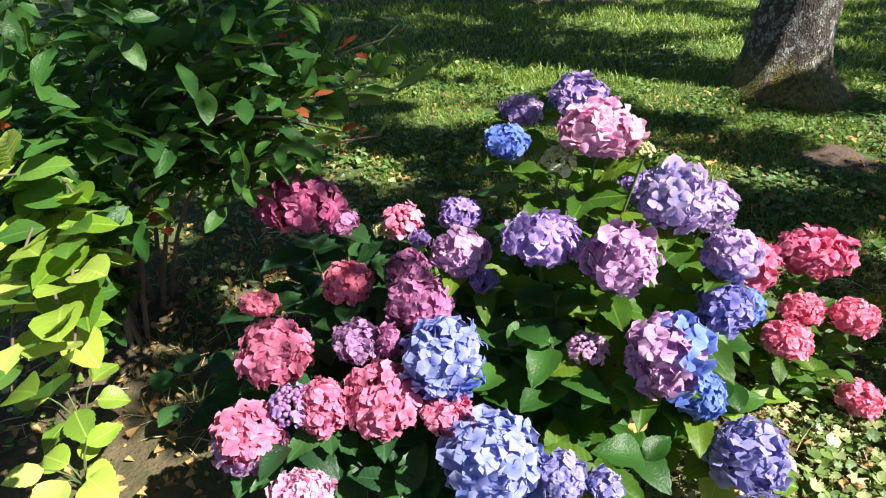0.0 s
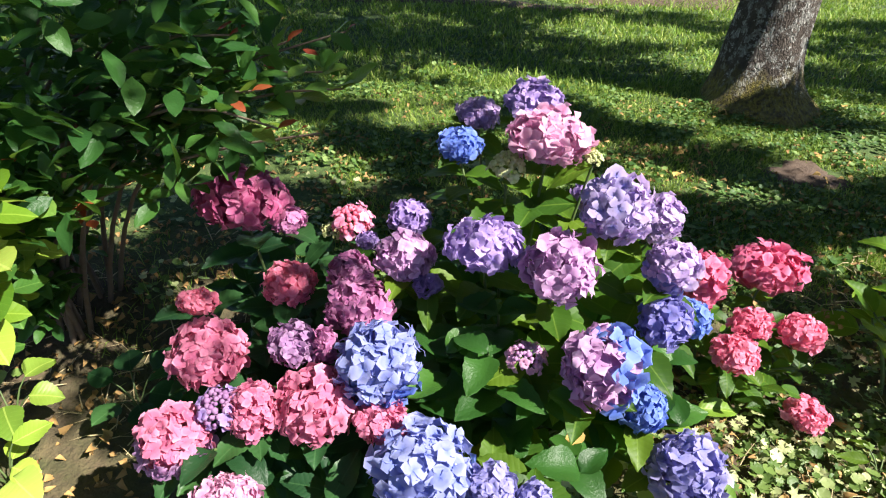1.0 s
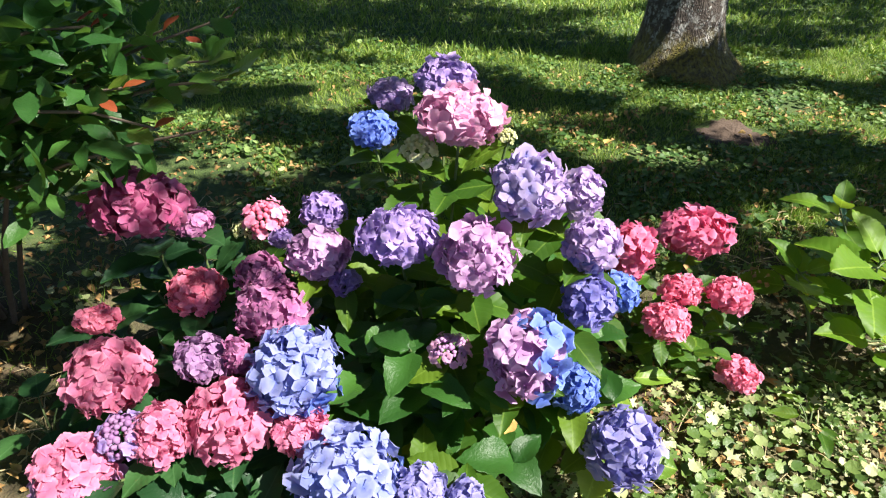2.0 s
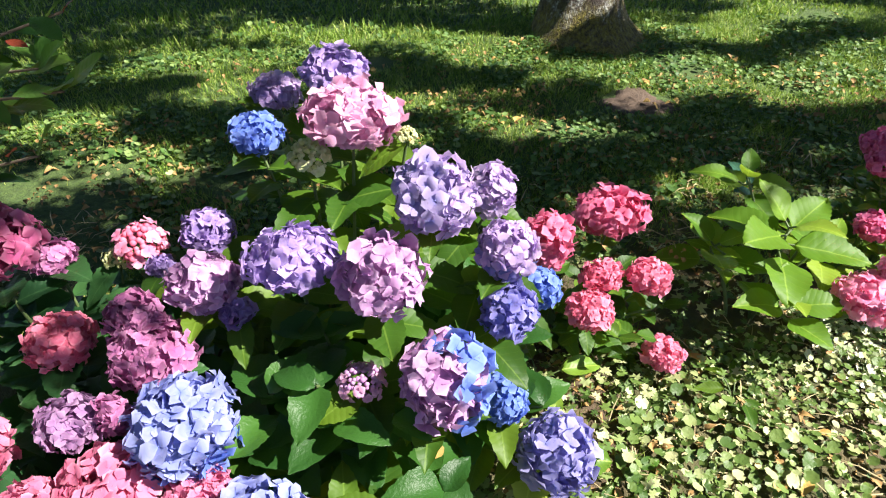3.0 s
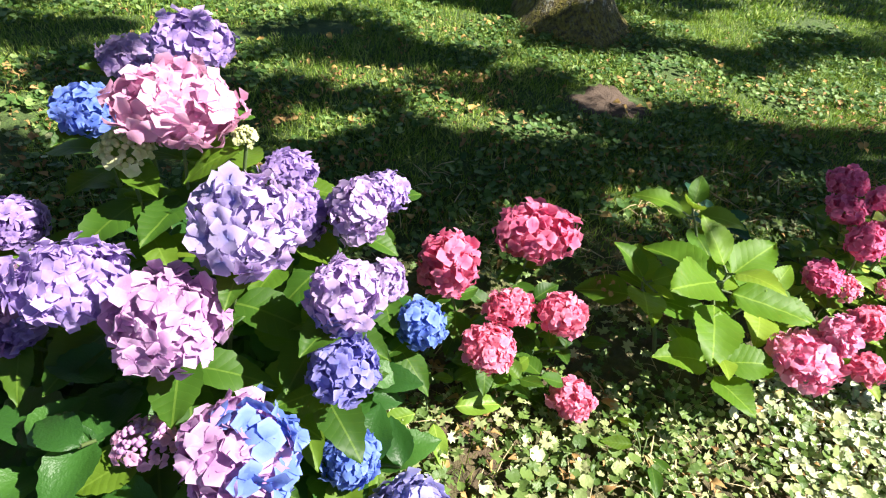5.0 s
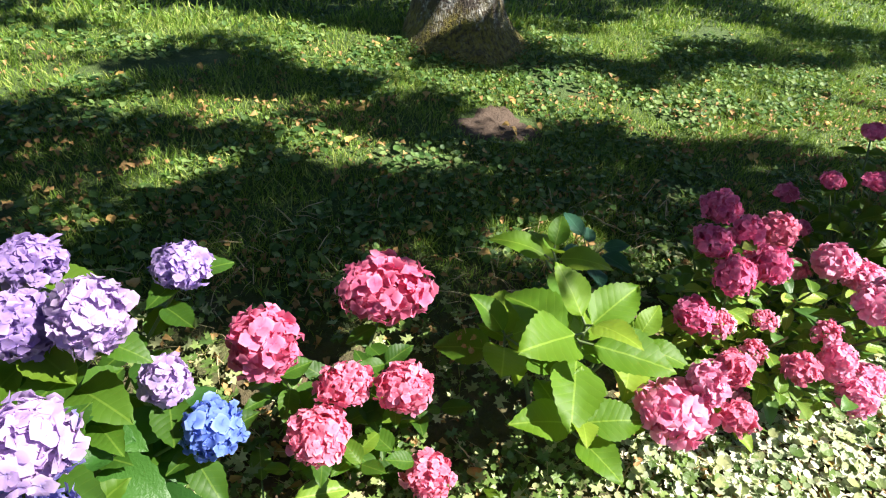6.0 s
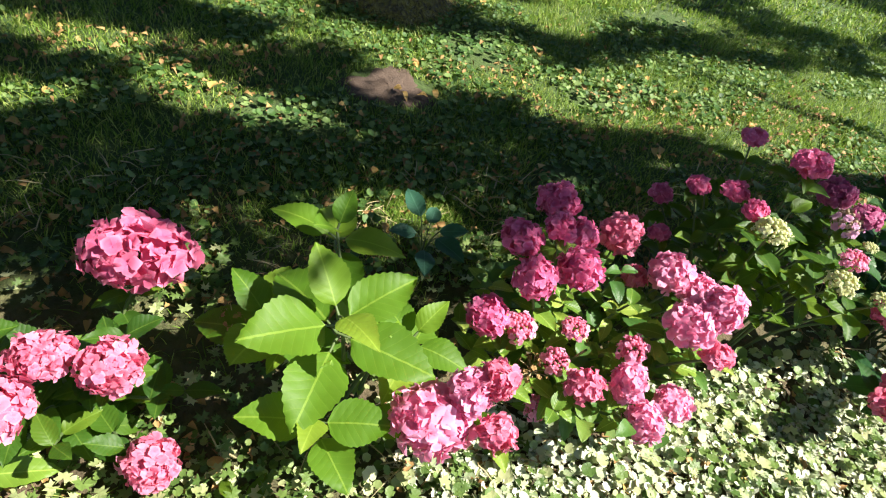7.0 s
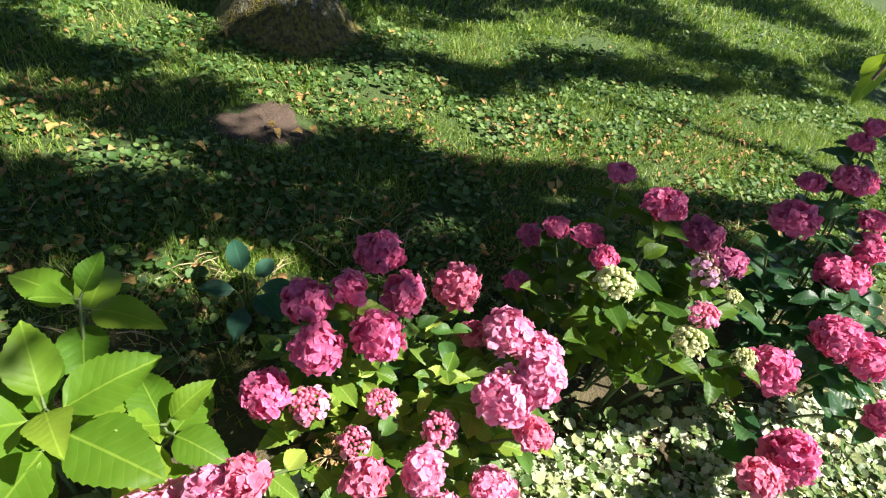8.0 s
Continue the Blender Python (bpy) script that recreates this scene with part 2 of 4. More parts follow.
def ground_material():
    m, nt, b = nodes_of("ground")
    geo = nt.nodes.new("ShaderNodeNewGeometry")
    p = geo.outputs["Position"]
    soil = ramp(nt, noise_tex(nt, 12.0, 8.0, p), ((0.3, (0.05, 0.032, 0.02)), (0.55, (0.10, 0.066, 0.04)), (0.75, (0.17, 0.115, 0.065))))
    turf = ramp(nt, noise_tex(nt, 40.0, 6.0, p), ((0.3, (0.03, 0.06, 0.012)), (0.6, (0.06, 0.11, 0.02)), (0.8, (0.15, 0.15, 0.05))))
    green = ramp(nt, noise_tex(nt, 2.3, 5.0, p), ((0.36, (0, 0, 0)), (0.56, (1, 1, 1))))
    sp = nt.nodes.new("ShaderNodeSeparateXYZ")
    nt.links.new(p, sp.inputs[0])
    lawn = ramp(nt, mathn(nt, "MULTIPLY_ADD", sp.outputs[1], 0.1, mathn(nt, "MULTIPLY", green, 0.06)), ((0.20, (0, 0, 0)), (0.28, (1, 1, 1))))
    base = mixc(nt, mathn(nt, "MULTIPLY", mathn(nt, "MAXIMUM", lawn, mathn(nt, "MULTIPLY", green, 0.4)), 0.9), soil, turf)
    nt.links.new(base, b.inputs["Base Color"])
    b.inputs["Roughness"].default_value = 0.95
    h = mathn(nt, "ADD", noise_tex(nt, 60.0, 5.0, p), noise_tex(nt, 14.0, 5.0, p))
    bump(nt, b, h, 0.8, 0.02)
    return m


BARK = bark_material()
GROUND = ground_material()


# ---- mesh helpers ----
rng = np.random.default_rng(7)
rand = random.Random(11)


def smooth01(a, lo, hi):
    q = np.clip((a - lo) / (hi - lo), 0, 1)
    return q * q * (3 - 2 * q)


def ground_z(x, y):
    """Height of the ground: the bed falls a little towards its front edge, the lawn waves slightly."""
    x, y = np.asarray(x, float), np.asarray(y, float)
    z = -0.09 * (1 - smooth01(y, 1.2, 2.1))
    z = z + 0.012 * np.sin(1.7 * x + 0.6 * y) * np.cos(1.3 * y - 0.5 * x)
    z = z + 0.05 * np.exp(-((x - 2.4) ** 2 + (y - 4.5) ** 2) / 0.5)
    return z


def gz(x, y):
    return float(ground_z(x, y))


def mesh_from(name, verts, faces, material, smooth=True):
    """verts (n, 3); faces (m, k) of one size k."""
    me = bpy.data.meshes.new(name)
    verts, faces = np.asarray(verts, np.float32), np.asarray(faces, np.int32)
    k = faces.shape[1]
    me.vertices.add(len(verts))
    me.vertices.foreach_set("co", verts.ravel())
    me.loops.add(faces.size)
    me.loops.foreach_set("vertex_index", faces.ravel())
    me.polygons.add(len(faces))
    me.polygons.foreach_set("loop_start", np.arange(0, faces.size, k, dtype=np.int32))
    me.polygons.foreach_set("loop_total", np.full(len(faces), k, np.int32))
    me.update(calc_edges=True)
    me.validate()
    if smooth:
        me.polygons.foreach_set("use_smooth", np.ones(len(me.polygons), bool))
    if material is not None:
        me.materials.append(material)
    return me


def joined(name, template_v, template_f, mats, material, smooth=True):
    """Many placed copies of a small shape as one mesh. mats (n, 4, 4)."""
    tv = np.c_[np.asarray(template_v), np.ones(len(template_v))]
    mats = np.asarray(mats)
    v = np.einsum("nij,vj->nvi", mats, tv)[:, :, :3].reshape(-1, 3)
    f = (np.asarray(template_f)[None] + (np.arange(len(mats)) * len(tv))[:, None, None]).reshape(-1, np.asarray(template_f).shape[1])
    return mesh_from(name, v, f, material, smooth)


def child(name, data, parent, m=None, label="", material=None):
    ob = new(name, data)
    ob.parent = parent
    if m is not None:
        ob.matrix_basis = m
    if material is not None:
        ob.material_slots[0].link = "OBJECT"
        ob.material_slots[0].material = material
    return tagged(ob, label)


def frame_to(z_axis, spin=0.0):
    """A turn whose z is z_axis."""
    q = Vector(z_axis).to_track_quat("Z", "Y")
    return q.to_matrix().to_4x4() @ Matrix.Rotation(spin, 4, "Z")


def leaf_pose(at, way, up, length, width=1.0):
    """A leaf grows from `at` along `way`, its upper face towards `up`."""
    y = Vector(way).normalized()
    x = y.cross(Vector(up)).normalized()
    z = x.cross(y)
    m = Matrix((x, y, z)).transposed().to_4x4()
    return Matrix.Translation(at) @ m @ Matrix.Diagonal((length * width, length, length, 1))


def tube(name, pts, radii, material, sides=7):
    pts = [Vector(p) for p in pts]
    verts, faces = [], []
    for i, p in enumerate(pts):
        d = (pts[min(i + 1, len(pts) - 1)] - pts[max(i - 1, 0)]).normalized()
        a = d.orthogonal().normalized() if abs(d.z) < 0.1 else d.cross(Vector((0.31, 0.95, 0))).normalized()
        b = d.cross(a)
        for s in range(sides):
            w = 2 * math.pi * s / sides
            verts.append(p + radii[i] * (math.cos(w) * a + math.sin(w) * b))
    for i in range(len(pts) - 1):
        for s in range(sides):
            q = (s + 1) % sides
            faces.append((i * sides + s, i * sides + q, (i + 1) * sides + q, (i + 1) * sides + s))
    return mesh_from(name, [tuple(v) for v in verts], faces, material)


def curve_pts(a, b, sag, n=6):
    """Points from a to b, first upright, then bowing over."""
    a, b = Vector(a), Vector(b)
    c = Vector((a.x + (b.x - a.x) * 0.25, a.y + (b.y - a.y) * 0.25, a.z + (b.z - a.z) * (0.6 + sag)))
    return [(1 - u) ** 2 * a + 2 * u * (1 - u) * c + u * u * b for u in (i / (n - 1) for i in range(n))]


# ---- small shapes ----
def leaf_shape(rows=9, teeth=0.03, fold=0.2, droop=0.25, fat=0.31, wave=0.03, seed=0, peak=0.42):
    r = random.Random(seed)
    v, f = [], []
    for i in range(rows + 1):
        u = i / rows
        w = fat * (math.sin(math.pi * min(1, u ** (math.log(0.5) / math.log(peak)))) ** 0.8 if 0 < u < 1 else 0.02)
        tooth = 1 + (teeth if i % 2 else -teeth)
        for s in (-1, -0.5, 0, 0.5, 1):
            x = s * w * (tooth if abs(s) == 1 else 1)
            z = fold * abs(x) - droop * u * u + wave * math.sin(7 * u + 3 * s + seed) * abs(s) + r.uniform(-0.006, 0.006)
            v.append((x, u + (0.02 if abs(s) == 1 and i % 2 else 0), z))
    for i in range(rows):
        for s in range(4):
            a = i * 5 + s
            f.append((a, a + 1, a + 6, a + 5))
    return v, f


def sepal_shape(n, seed, cup=0.25):
    """One floret: n ovate, pointed sepals, creased along the middle, round a tiny eye."""
    r = random.Random(seed)
    v, f = [], []
    for k in range(n):
        ang = 2 * math.pi * k / n + r.uniform(-0.16, 0.16)
        tilt, twist, size = r.uniform(0.0, 0.6), r.uniform(-0.28, 0.28), r.uniform(0.88, 1.12)
        crease, curl = r.uniform(0.08, 0.34), r.uniform(-0.35, 0.12)
        base = len(v)
        for u, w in ((0.03, 0.05), (0.36, 0.50), (0.74, 0.56), (1.06, 0.09)):
            for s in (-1, 0, 1):
                x, y = u * size * (1 - 0.06 * abs(s)), s * w * size * (4 / n) ** 0.5 * r.uniform(0.9, 1.1)
                z = tilt * u - cup * u * u + (curl if u > 1 else 0) + crease * abs(s) * w + twist * s * w + (0.08 if k % 2 else 0) + r.uniform(-0.04, 0.04)
                v.append((x * math.cos(ang) - y * math.sin(ang), x * math.sin(ang) + y * math.cos(ang), z))
        for i in range(3):
            for s in range(2):
                a = base + i * 3 + s
                f.append((a, a + 3, a + 4, a + 1))
    base = len(v)
    for p in ((0.08, 0, 0.06), (0, 0.08, 0.06), (-0.08, 0, 0.06), (0, -0.08, 0.06), (0, 0, 0.14)):
        v.append(p)
    for a, b in ((0, 1), (1, 2), (2, 3), (3, 0)):
        f.append((base + a, base + b, base + 4, base + 4))
    return v, f


def as_tris(f):
    out = []
    for q in f:
        out.append((q[0], q[1], q[2]))
        if len(q) == 4 and q[3] != q[2]:
            out.append((q[0], q[2], q[3]))
    return out


FLORETS = [sepal_shape(4 if i % 4 else 5, 40 + i, 0.12 + 0.12 * (i % 3)) for i in range(12)]
FLORET_MESH = [mesh_from("floret", v, as_tris(f), PETAL_MAT["pink"]) for v, f in FLORETS]
LEAVES = [leaf_shape(15, 0.03, 0.2 + 0.12 * (i % 3), 0.06 + 0.13 * (i % 4), 0.255 + 0.025 * (i % 3), 0.04, i) for i in range(7)]
BROADS = [leaf_shape(23, 0.028, 0.16 + 0.1 * (i % 3), 0.1 + 0.12 * (i % 4), 0.32 + 0.02 * (i % 3), 0.04, 60 + i, 0.4) for i in range(5)]
LEAF_MESH = [mesh_from("leaf", v, f, LEAF_MAIN) for v, f in LEAVES]
BROAD_MESH = [mesh_from("leaf", v, f, LEAF_MAIN) for v, f in BROADS]
SMALLS = [leaf_shape(6, 0.02, 0.2, 0.1 + 0.1 * (i % 3), 0.23 + 0.02 * (i % 2), 0.03, 20 + i, 0.48) for i in range(5)]
SMALL_MESH = [mesh_from("leaf", v, f, LEAF_SHRUB) for v, f in SMALLS]


def bead_shape():
    t = [(0, 0, 1), (1, 0, 0), (0, 1, 0), (-1, 0, 0), (0, -1, 0), (0, 0, -1)]
    f = [(0, 1, 2), (0, 2, 3), (0, 3, 4), (0, 4, 1), (5, 2, 1), (5, 3, 2), (5, 4, 3), (5, 1, 4)]
    v, out, seen = [Vector(p) for p in t], [], {}

    def mid(a, b):
        key = (min(a, b), max(a, b))
        if key not in seen:
            v.append(((v[a] + v[b]) / 2).normalized())
            seen[key] = len(v) - 1
        return seen[key]
    for a, b, c in f:
        ab, bc, ca = mid(a, b), mid(b, c), mid(c, a)
        out += [(a, ab, ca), (ab, b, bc), (ca, bc, c), (ab, bc, ca)]
    return [tuple(p) for p in v], out


BEAD = bead_shape()

# ---- hydrangeas ----
HEADS = {}
# The pale-over-blue mix paints light from above as paler upper florets.
MIXED = {"half": ("pinklilac", "blue", "x"), "lavblue": ("lavender", "periblue", "z"), "pinkmauve": ("pink", "mauve", "z"), "paletwo": ("paleblue", "blue", "z"), "lilactwo": ("bluelilac", "lavender", "x")}
BUDS = {"bud": ("bud", "bud"), "pinkbud": ("hotpink", "pinkwarm"), "palepinkbud": ("pinklilac", "palepink"),
        "mauvebud": ("mauve", "violet"), "oldbud": ("oldbud", "palepink")}
LARGE = {"lilac", "lavender", "palepink", "blue", "bluelilac", "violet", "pinklilac", "periblue", "peri", "paleblue", "paletwo", "lilactwo", "half", "lavblue", "rose", "pinkwarm"}


def sphere_dirs(n):
    out = []
    for i in range(n):
        z = 1 - 2 * (i + 0.5) / n
        a = i * 2.39996 + rand.uniform(-0.25, 0.25)
        s = math.sqrt(1 - z * z)
        out.append(Vector((s * math.cos(a), s * math.sin(a), z)))
    return out


def head(bush, x, y, z, rw, rh, kind):
    """One flower head of the bush; rw and rh are its half width and half height as seen from in front and above."""
    ry = min(rw, rh * 1.15)
    rz = math.sqrt(max(rh * rh - 0.41 * ry * ry, 0.12 * rh * rh) / 0.59)
    radii = Vector((rw, ry, rz)) * 0.93
    HEADS.setdefault(bush, []).append((Vector((x, y, z)), radii))
    at = Matrix.Translation((x, y, z))
    mean = (rw + ry + rz) / 3
    if kind in BUDS:
        mats = []
        for d in sphere_dirs(150):
            if d.z > -0.3:
                s = mean * rand.uniform(0.09, 0.16)
                p = Vector(d[i] * radii[i] * rand.uniform(0.72, 0.98) for i in range(3))
                mats.append(np.array(Matrix.Translation(p) @ Matrix.Diagonal((s, s, s, 1))))
        ob = child("flower_head", joined("flower_head", *BEAD, mats, PETAL_INNER[BUDS[kind][0]]), bush, at)
        rim = [d for d in sphere_dirs(16 if kind == "bud" else 26) if abs(d.z) < (0.5 if kind == "bud" else 0.75)]
        for d in rim:
            p = Vector(d[i] * radii[i] * 1.02 for i in range(3))
            s = mean * rand.uniform(0.2, 0.34)
            m = Matrix.Translation(p) @ frame_to((d + Vector((0, 0, 0.5))).normalized(), rand.uniform(0, 6.3)) @ Matrix.Scale(s, 4)
            child("floret", rand.choice(FLORET_MESH), ob, m, material=PETAL_MAT[BUDS[kind][1]])
        return ob
    a, b, axis = MIXED.get(kind, (kind, kind, "x"))
    size = mean * (0.29 if kind in LARGE else 0.24)
    size = max(0.0155, min(size, 0.027))
    n = int(max(22, 10.5 * mean * mean / (2.2 * size * size)))
    inner = []
    for d in sphere_dirs(int(n * 1.3)):
        p = Vector(d[i] * radii[i] * rand.uniform(0.62, 0.86) for i in range(3))
        q = frame_to((d + 0.75 * Vector((rand.uniform(-1, 1), rand.uniform(-1, 1), rand.uniform(-1, 1)))).normalized(), rand.uniform(0, 6.3))
        inner.append(np.array(Matrix.Translation(p) @ q @ Matrix.Scale(size * 1.05, 4)))
    v, f = FLORETS[n % 8]
    ob = child("flower_head", joined("flower_head", v, as_tris(f), inner, PETAL_INNER[a], smooth=False), bush, at)
    for d in sphere_dirs(n):
        if d.z < -0.62:
            continue
        p = Vector(d[i] * radii[i] * rand.uniform(0.83, 1.07) for i in range(3))
        nrm = Vector(d[i] / radii[i] for i in range(3)).normalized()
        nrm = (nrm + 0.7 * Vector((rand.uniform(-1, 1), rand.uniform(-1, 1), rand.uniform(-1, 1)))).normalized()
        side = d.x if axis == "x" else -d.z
        pick = b if side + rand.uniform(-0.35, 0.35) > 0.05 else a
        s = size * rand.uniform(0.85, 1.18)
        m = Matrix.Translation(p) @ frame_to(nrm, rand.uniform(0, 6.3)) @ Matrix.Scale(s, 4)
        child("floret", rand.choice(FLORET_MESH), ob, m, material=PETAL_MAT[pick])
    return ob


def bush_at(x, y, label):
    ob = new("hydrangea_bush")
    ob.empty_display_size = 0.1
    return tagged(ob, label, "hydrangea", "hydrangeas in the bed"), Vector((x, y, gz(x, y)))


def inside_head(p, heads, grow=1.0):
    for c, r in heads:
        d = p - c
        if (d.x / r.x) ** 2 + (d.y / r.y) ** 2 + (d.z / r.z) ** 2 < grow:
            return True
        # nothing lies on top of a head
        if d.z > 0 and (d.x / r.x) ** 2 + (d.y / r.y) ** 2 < 0.8 and d.z < 0.3:
            return True
    return False


def in_front(p, heads):
    """Leaves do not hang over the open, front side of a head."""
    for c, r in heads:
        d = p - c
        w = Vector((0, -0.78, 0.62))
        along = d.dot(w)
        if along > -0.2 * r.y and (d - along * w).length < max(r) * 0.86 and along < 0.6:
            return True
    return False


MORE = {}


def leaf_on(bush, at, way, up, length, material, count, heads):
    tip, mid = Vector(at) + Vector(way).normalized() * length, Vector(at) + Vector(way).normalized() * length * 0.55
    if inside_head(tip, heads) or in_front(tip, heads) or in_front(mid, heads) or tip.z < gz(tip.x, tip.y) - 0.01:
        return
    count[0] += 1
    m = leaf_pose(at, way, up, length, rand.uniform(0.95, 1.2))
    if count[0] > 260:
        MORE.setdefault(bush, []).append(np.array(m))
        return
    child("leaf", rand.choice(LEAF_MESH), bush, m, material=material)


def grow(bush, base, length, material, spread=0.5, shoots=(), pairs=3, thick=0.0045, tip=0.15):
    """Stems from the base to all heads and shoots, with opposite leaves along them."""
    heads = HEADS.get(bush, [])
    everyone = [h for hs in HEADS.values() for h in hs]
    count = [0]
    ends = [(c - Vector((0, 0, r.z * 0.7)), r.z * 0.5, max(r)) for c, r in heads] + [(Vector(s), 0.0, 0.0) for s in shoots]
    for end, gap, wide in ends:
        foot = base + Vector(((end.x - base.x) * spread * rand.uniform(0.7, 1.1), (end.y - base.y) * spread * rand.uniform(0.7, 1.1), 0))
        foot.z = gz(foot.x, foot.y) - 0.02
        pts = curve_pts(foot, end, rand.uniform(-0.1, 0.15), 7)
        child("stem", tube("stem", pts, [thick * (1.25 - 0.08 * i) for i in range(7)], STEM, 6), bush)
        spin = rand.uniform(0, 3.1)
        total = (end - foot).length
        down = gap * 0.3 if wide else 0.0
        for k in range(pairs):
            u = 1 - min(0.92, down / max(total, 0.05))
            i = min(5, int(u * 6))
            p = pts[i].lerp(pts[i + 1], u * 6 - i)
            for side in (0, math.pi):
                a = spin + side + rand.uniform(-0.35, 0.35)
                rise = rand.uniform(-0.15, 0.35) if wide else rand.uniform(0.15, 0.75) - 0.2 * k
                way = Vector((math.cos(a), math.sin(a), rise))
                leaf_on(bush, p, way, (-0.15 * math.cos(a), -0.15 * math.sin(a) - tip, 1), length * rand.uniform(0.75, 1.15) * (1.0 if k else 0.85), material, count, everyone)
            spin += math.pi / 2
            down += rand.uniform(0.05, 0.085)
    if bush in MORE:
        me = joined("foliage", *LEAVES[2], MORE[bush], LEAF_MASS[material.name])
        tagged(child("foliage", me, bush), "inner leaves of the bush, their green darkened for shade", kind="stuff")


def shoots_in(cx, cy, rx, ry, zlo, zhi, n):
    out = []
    for _ in range(n):
        a, q = rand.uniform(0, 6.283), math.sqrt(rand.random())
        out.append((cx + rx * q * math.cos(a), cy + ry * q * math.sin(a), rand.uniform(zlo, zhi) * (1.15 - 0.4 * q)))
    return out


bush_a, base_a = bush_at(0.35, 1.45, "large hydrangea bush with lilac, blue and pale pink flower heads")
head(bush_a, 0.399, 1.741, 0.875, 0.084, 0.067, "lilac")
head(bush_a, 0.245, 1.863, 0.782, 0.069, 0.053, "lavender")
head(bush_a, 0.404, 1.463, 0.880, 0.106, 0.077, "palepink")
head(bush_a, 0.188, 1.685, 0.751, 0.064, 0.057, "blue")
head(bush_a, 0.306, 1.461, 0.793, 0.049, 0.046, "bud")
head(bush_a, 0.514, 1.420, 0.845, 0.023, 0.023, "bud")
head(bush_a, 0.522, 1.185, 0.834, 0.079, 0.078, "lilactwo")
head(bush_a, 0.709, 1.394, 0.696, 0.057, 0.066, "lavender")
head(bush_a, 0.812, 1.711, 0.514, 0.061, 0.055, "lilac")
head(bush_a, 0.581, 1.597, 0.654, 0.060, 0.049, "violet")
head(bush_a, 0.599, 1.431, 0.658, 0.057, 0.060, "violet")
head(bush_a, 0.783, 1.437, 0.462, 0.043, 0.054, "lavender")
head(bush_a, 0.247, 1.239, 0.693, 0.096, 0.069, "lilac")
head(bush_a, 0.407, 1.120, 0.717, 0.081, 0.079, "pinklilac")
head(bush_a, 0.664, 1.160, 0.704, 0.062, 0.064, "lavblue")
head(bush_a, 0.660, 1.104, 0.593, 0.059, 0.063, "periblue")
head(bush_a, 0.855, 1.358, 0.397, 0.057, 0.057, "blue")
head(bush_a, 0.500, 0.983, 0.554, 0.089, 0.095, "half")
head(bush_a, 0.677, 1.103, 0.303, 0.057, 0.068, "blue")
head(bush_a, 0.791, 1.012, 0.180, 0.098, 0.098, "peri")
head(bush_a, 0.742, 1.257, 0.103, 0.051, 0.060, "blue")
head(bush_a, 0.348, 1.053, 0.514, 0.047, 0.038, "palepinkbud")
head(bush_a, 0.051, 1.519, 0.592, 0.062, 0.055, "violet")
head(bush_a, 0.051, 1.330, 0.589, 0.078, 0.065, "pinklilac")
head(bush_a, 0.112, 1.280, 0.534, 0.035, 0.029, "violet")
head(bush_a, -0.065, 1.490, 0.527, 0.030, 0.024, "violet")
head(bush_a, 0.010, 1.053, 0.468, 0.101, 0.107, "paletwo")
head(bush_a, 0.124, 0.856, 0.353, 0.113, 0.112, "paletwo")
head(bush_a, 0.271, 0.821, 0.357, 0.052, 0.051, "peri")
head(bush_a, 0.359, 0.803, 0.347, 0.037, 0.032, "peri")
bush_c, base_c = bush_at(-0.2, 1.35, "hydrangea bush with pink and magenta flower heads and dark leaves")
head(bush_c, -0.124, 1.595, 0.526, 0.063, 0.060, "pinkbud")
head(bush_c, -0.183, 1.584, 0.498, 0.038, 0.030, "bud")
head(bush_c, -0.057, 1.223, 0.504, 0.087, 0.081, "magpink")
head(bush_c, -0.083, 1.276, 0.571, 0.057, 0.050, "magpink")
head(bush_c, -0.255, 1.320, 0.492, 0.072, 0.063, "hotpink")
head(bush_c, -0.409, 1.489, 0.645, 0.126, 0.090, "magenta")
head(bush_c, -0.306, 1.557, 0.544, 0.054, 0.045, "magpink")
head(bush_c, -0.507, 1.310, 0.423, 0.056, 0.036, "hotpink")
head(bush_c, -0.415, 1.119, 0.415, 0.094, 0.088, "pink")
head(bush_c, -0.203, 1.122, 0.458, 0.064, 0.053, "mauve")
head(bush_c, -0.124, 1.113, 0.464, 0.027, 0.050, "magpink")
head(bush_c, -0.131, 1.003, 0.384, 0.096, 0.091, "pink")
head(bush_c, -0.281, 1.013, 0.358, 0.062, 0.057, "pink")
head(bush_c, 0.028, 0.956, 0.388, 0.063, 0.050, "pink")
head(bush_c, -0.437, 0.919, 0.338, 0.081, 0.086, "pinkmauve")
head(bush_c, -0.339, 0.965, 0.400, 0.051, 0.051, "mauvebud")
head(bush_c, -0.266, 0.964, 0.389, 0.058, 0.066, "pink")
head(bush_c, -0.306, 0.843, 0.257, 0.077, 0.045, "palepink")
bush_b, base_b = bush_at(1.15, 1.65, "small hydrangea with deep pink flower heads beside the blue one")
head(bush_b, 0.964, 1.567, 0.383, 0.078, 0.092, "rose")
head(bush_b, 1.305, 1.787, 0.295, 0.132, 0.093, "rose")
head(bush_b, 1.138, 1.512, 0.263, 0.070, 0.052, "hotpink")
head(bush_b, 1.276, 1.469, 0.270, 0.069, 0.059, "hotpink")
head(bush_b, 1.062, 1.420, 0.219, 0.075, 0.063, "hotpink")
head(bush_b, 1.334, 1.372, 0.016, 0.067, 0.058, "hotpink")
bush_d, base_d = bush_at(1.80, 1.52, "young hydrangea with large bright green leaves and one pink head")
head(bush_d, 1.958, 1.297, 0.206, 0.101, 0.079, "pinkwarm")
head(bush_d, 2.047, 1.311, 0.283, 0.056, 0.060, "pinkwarm")
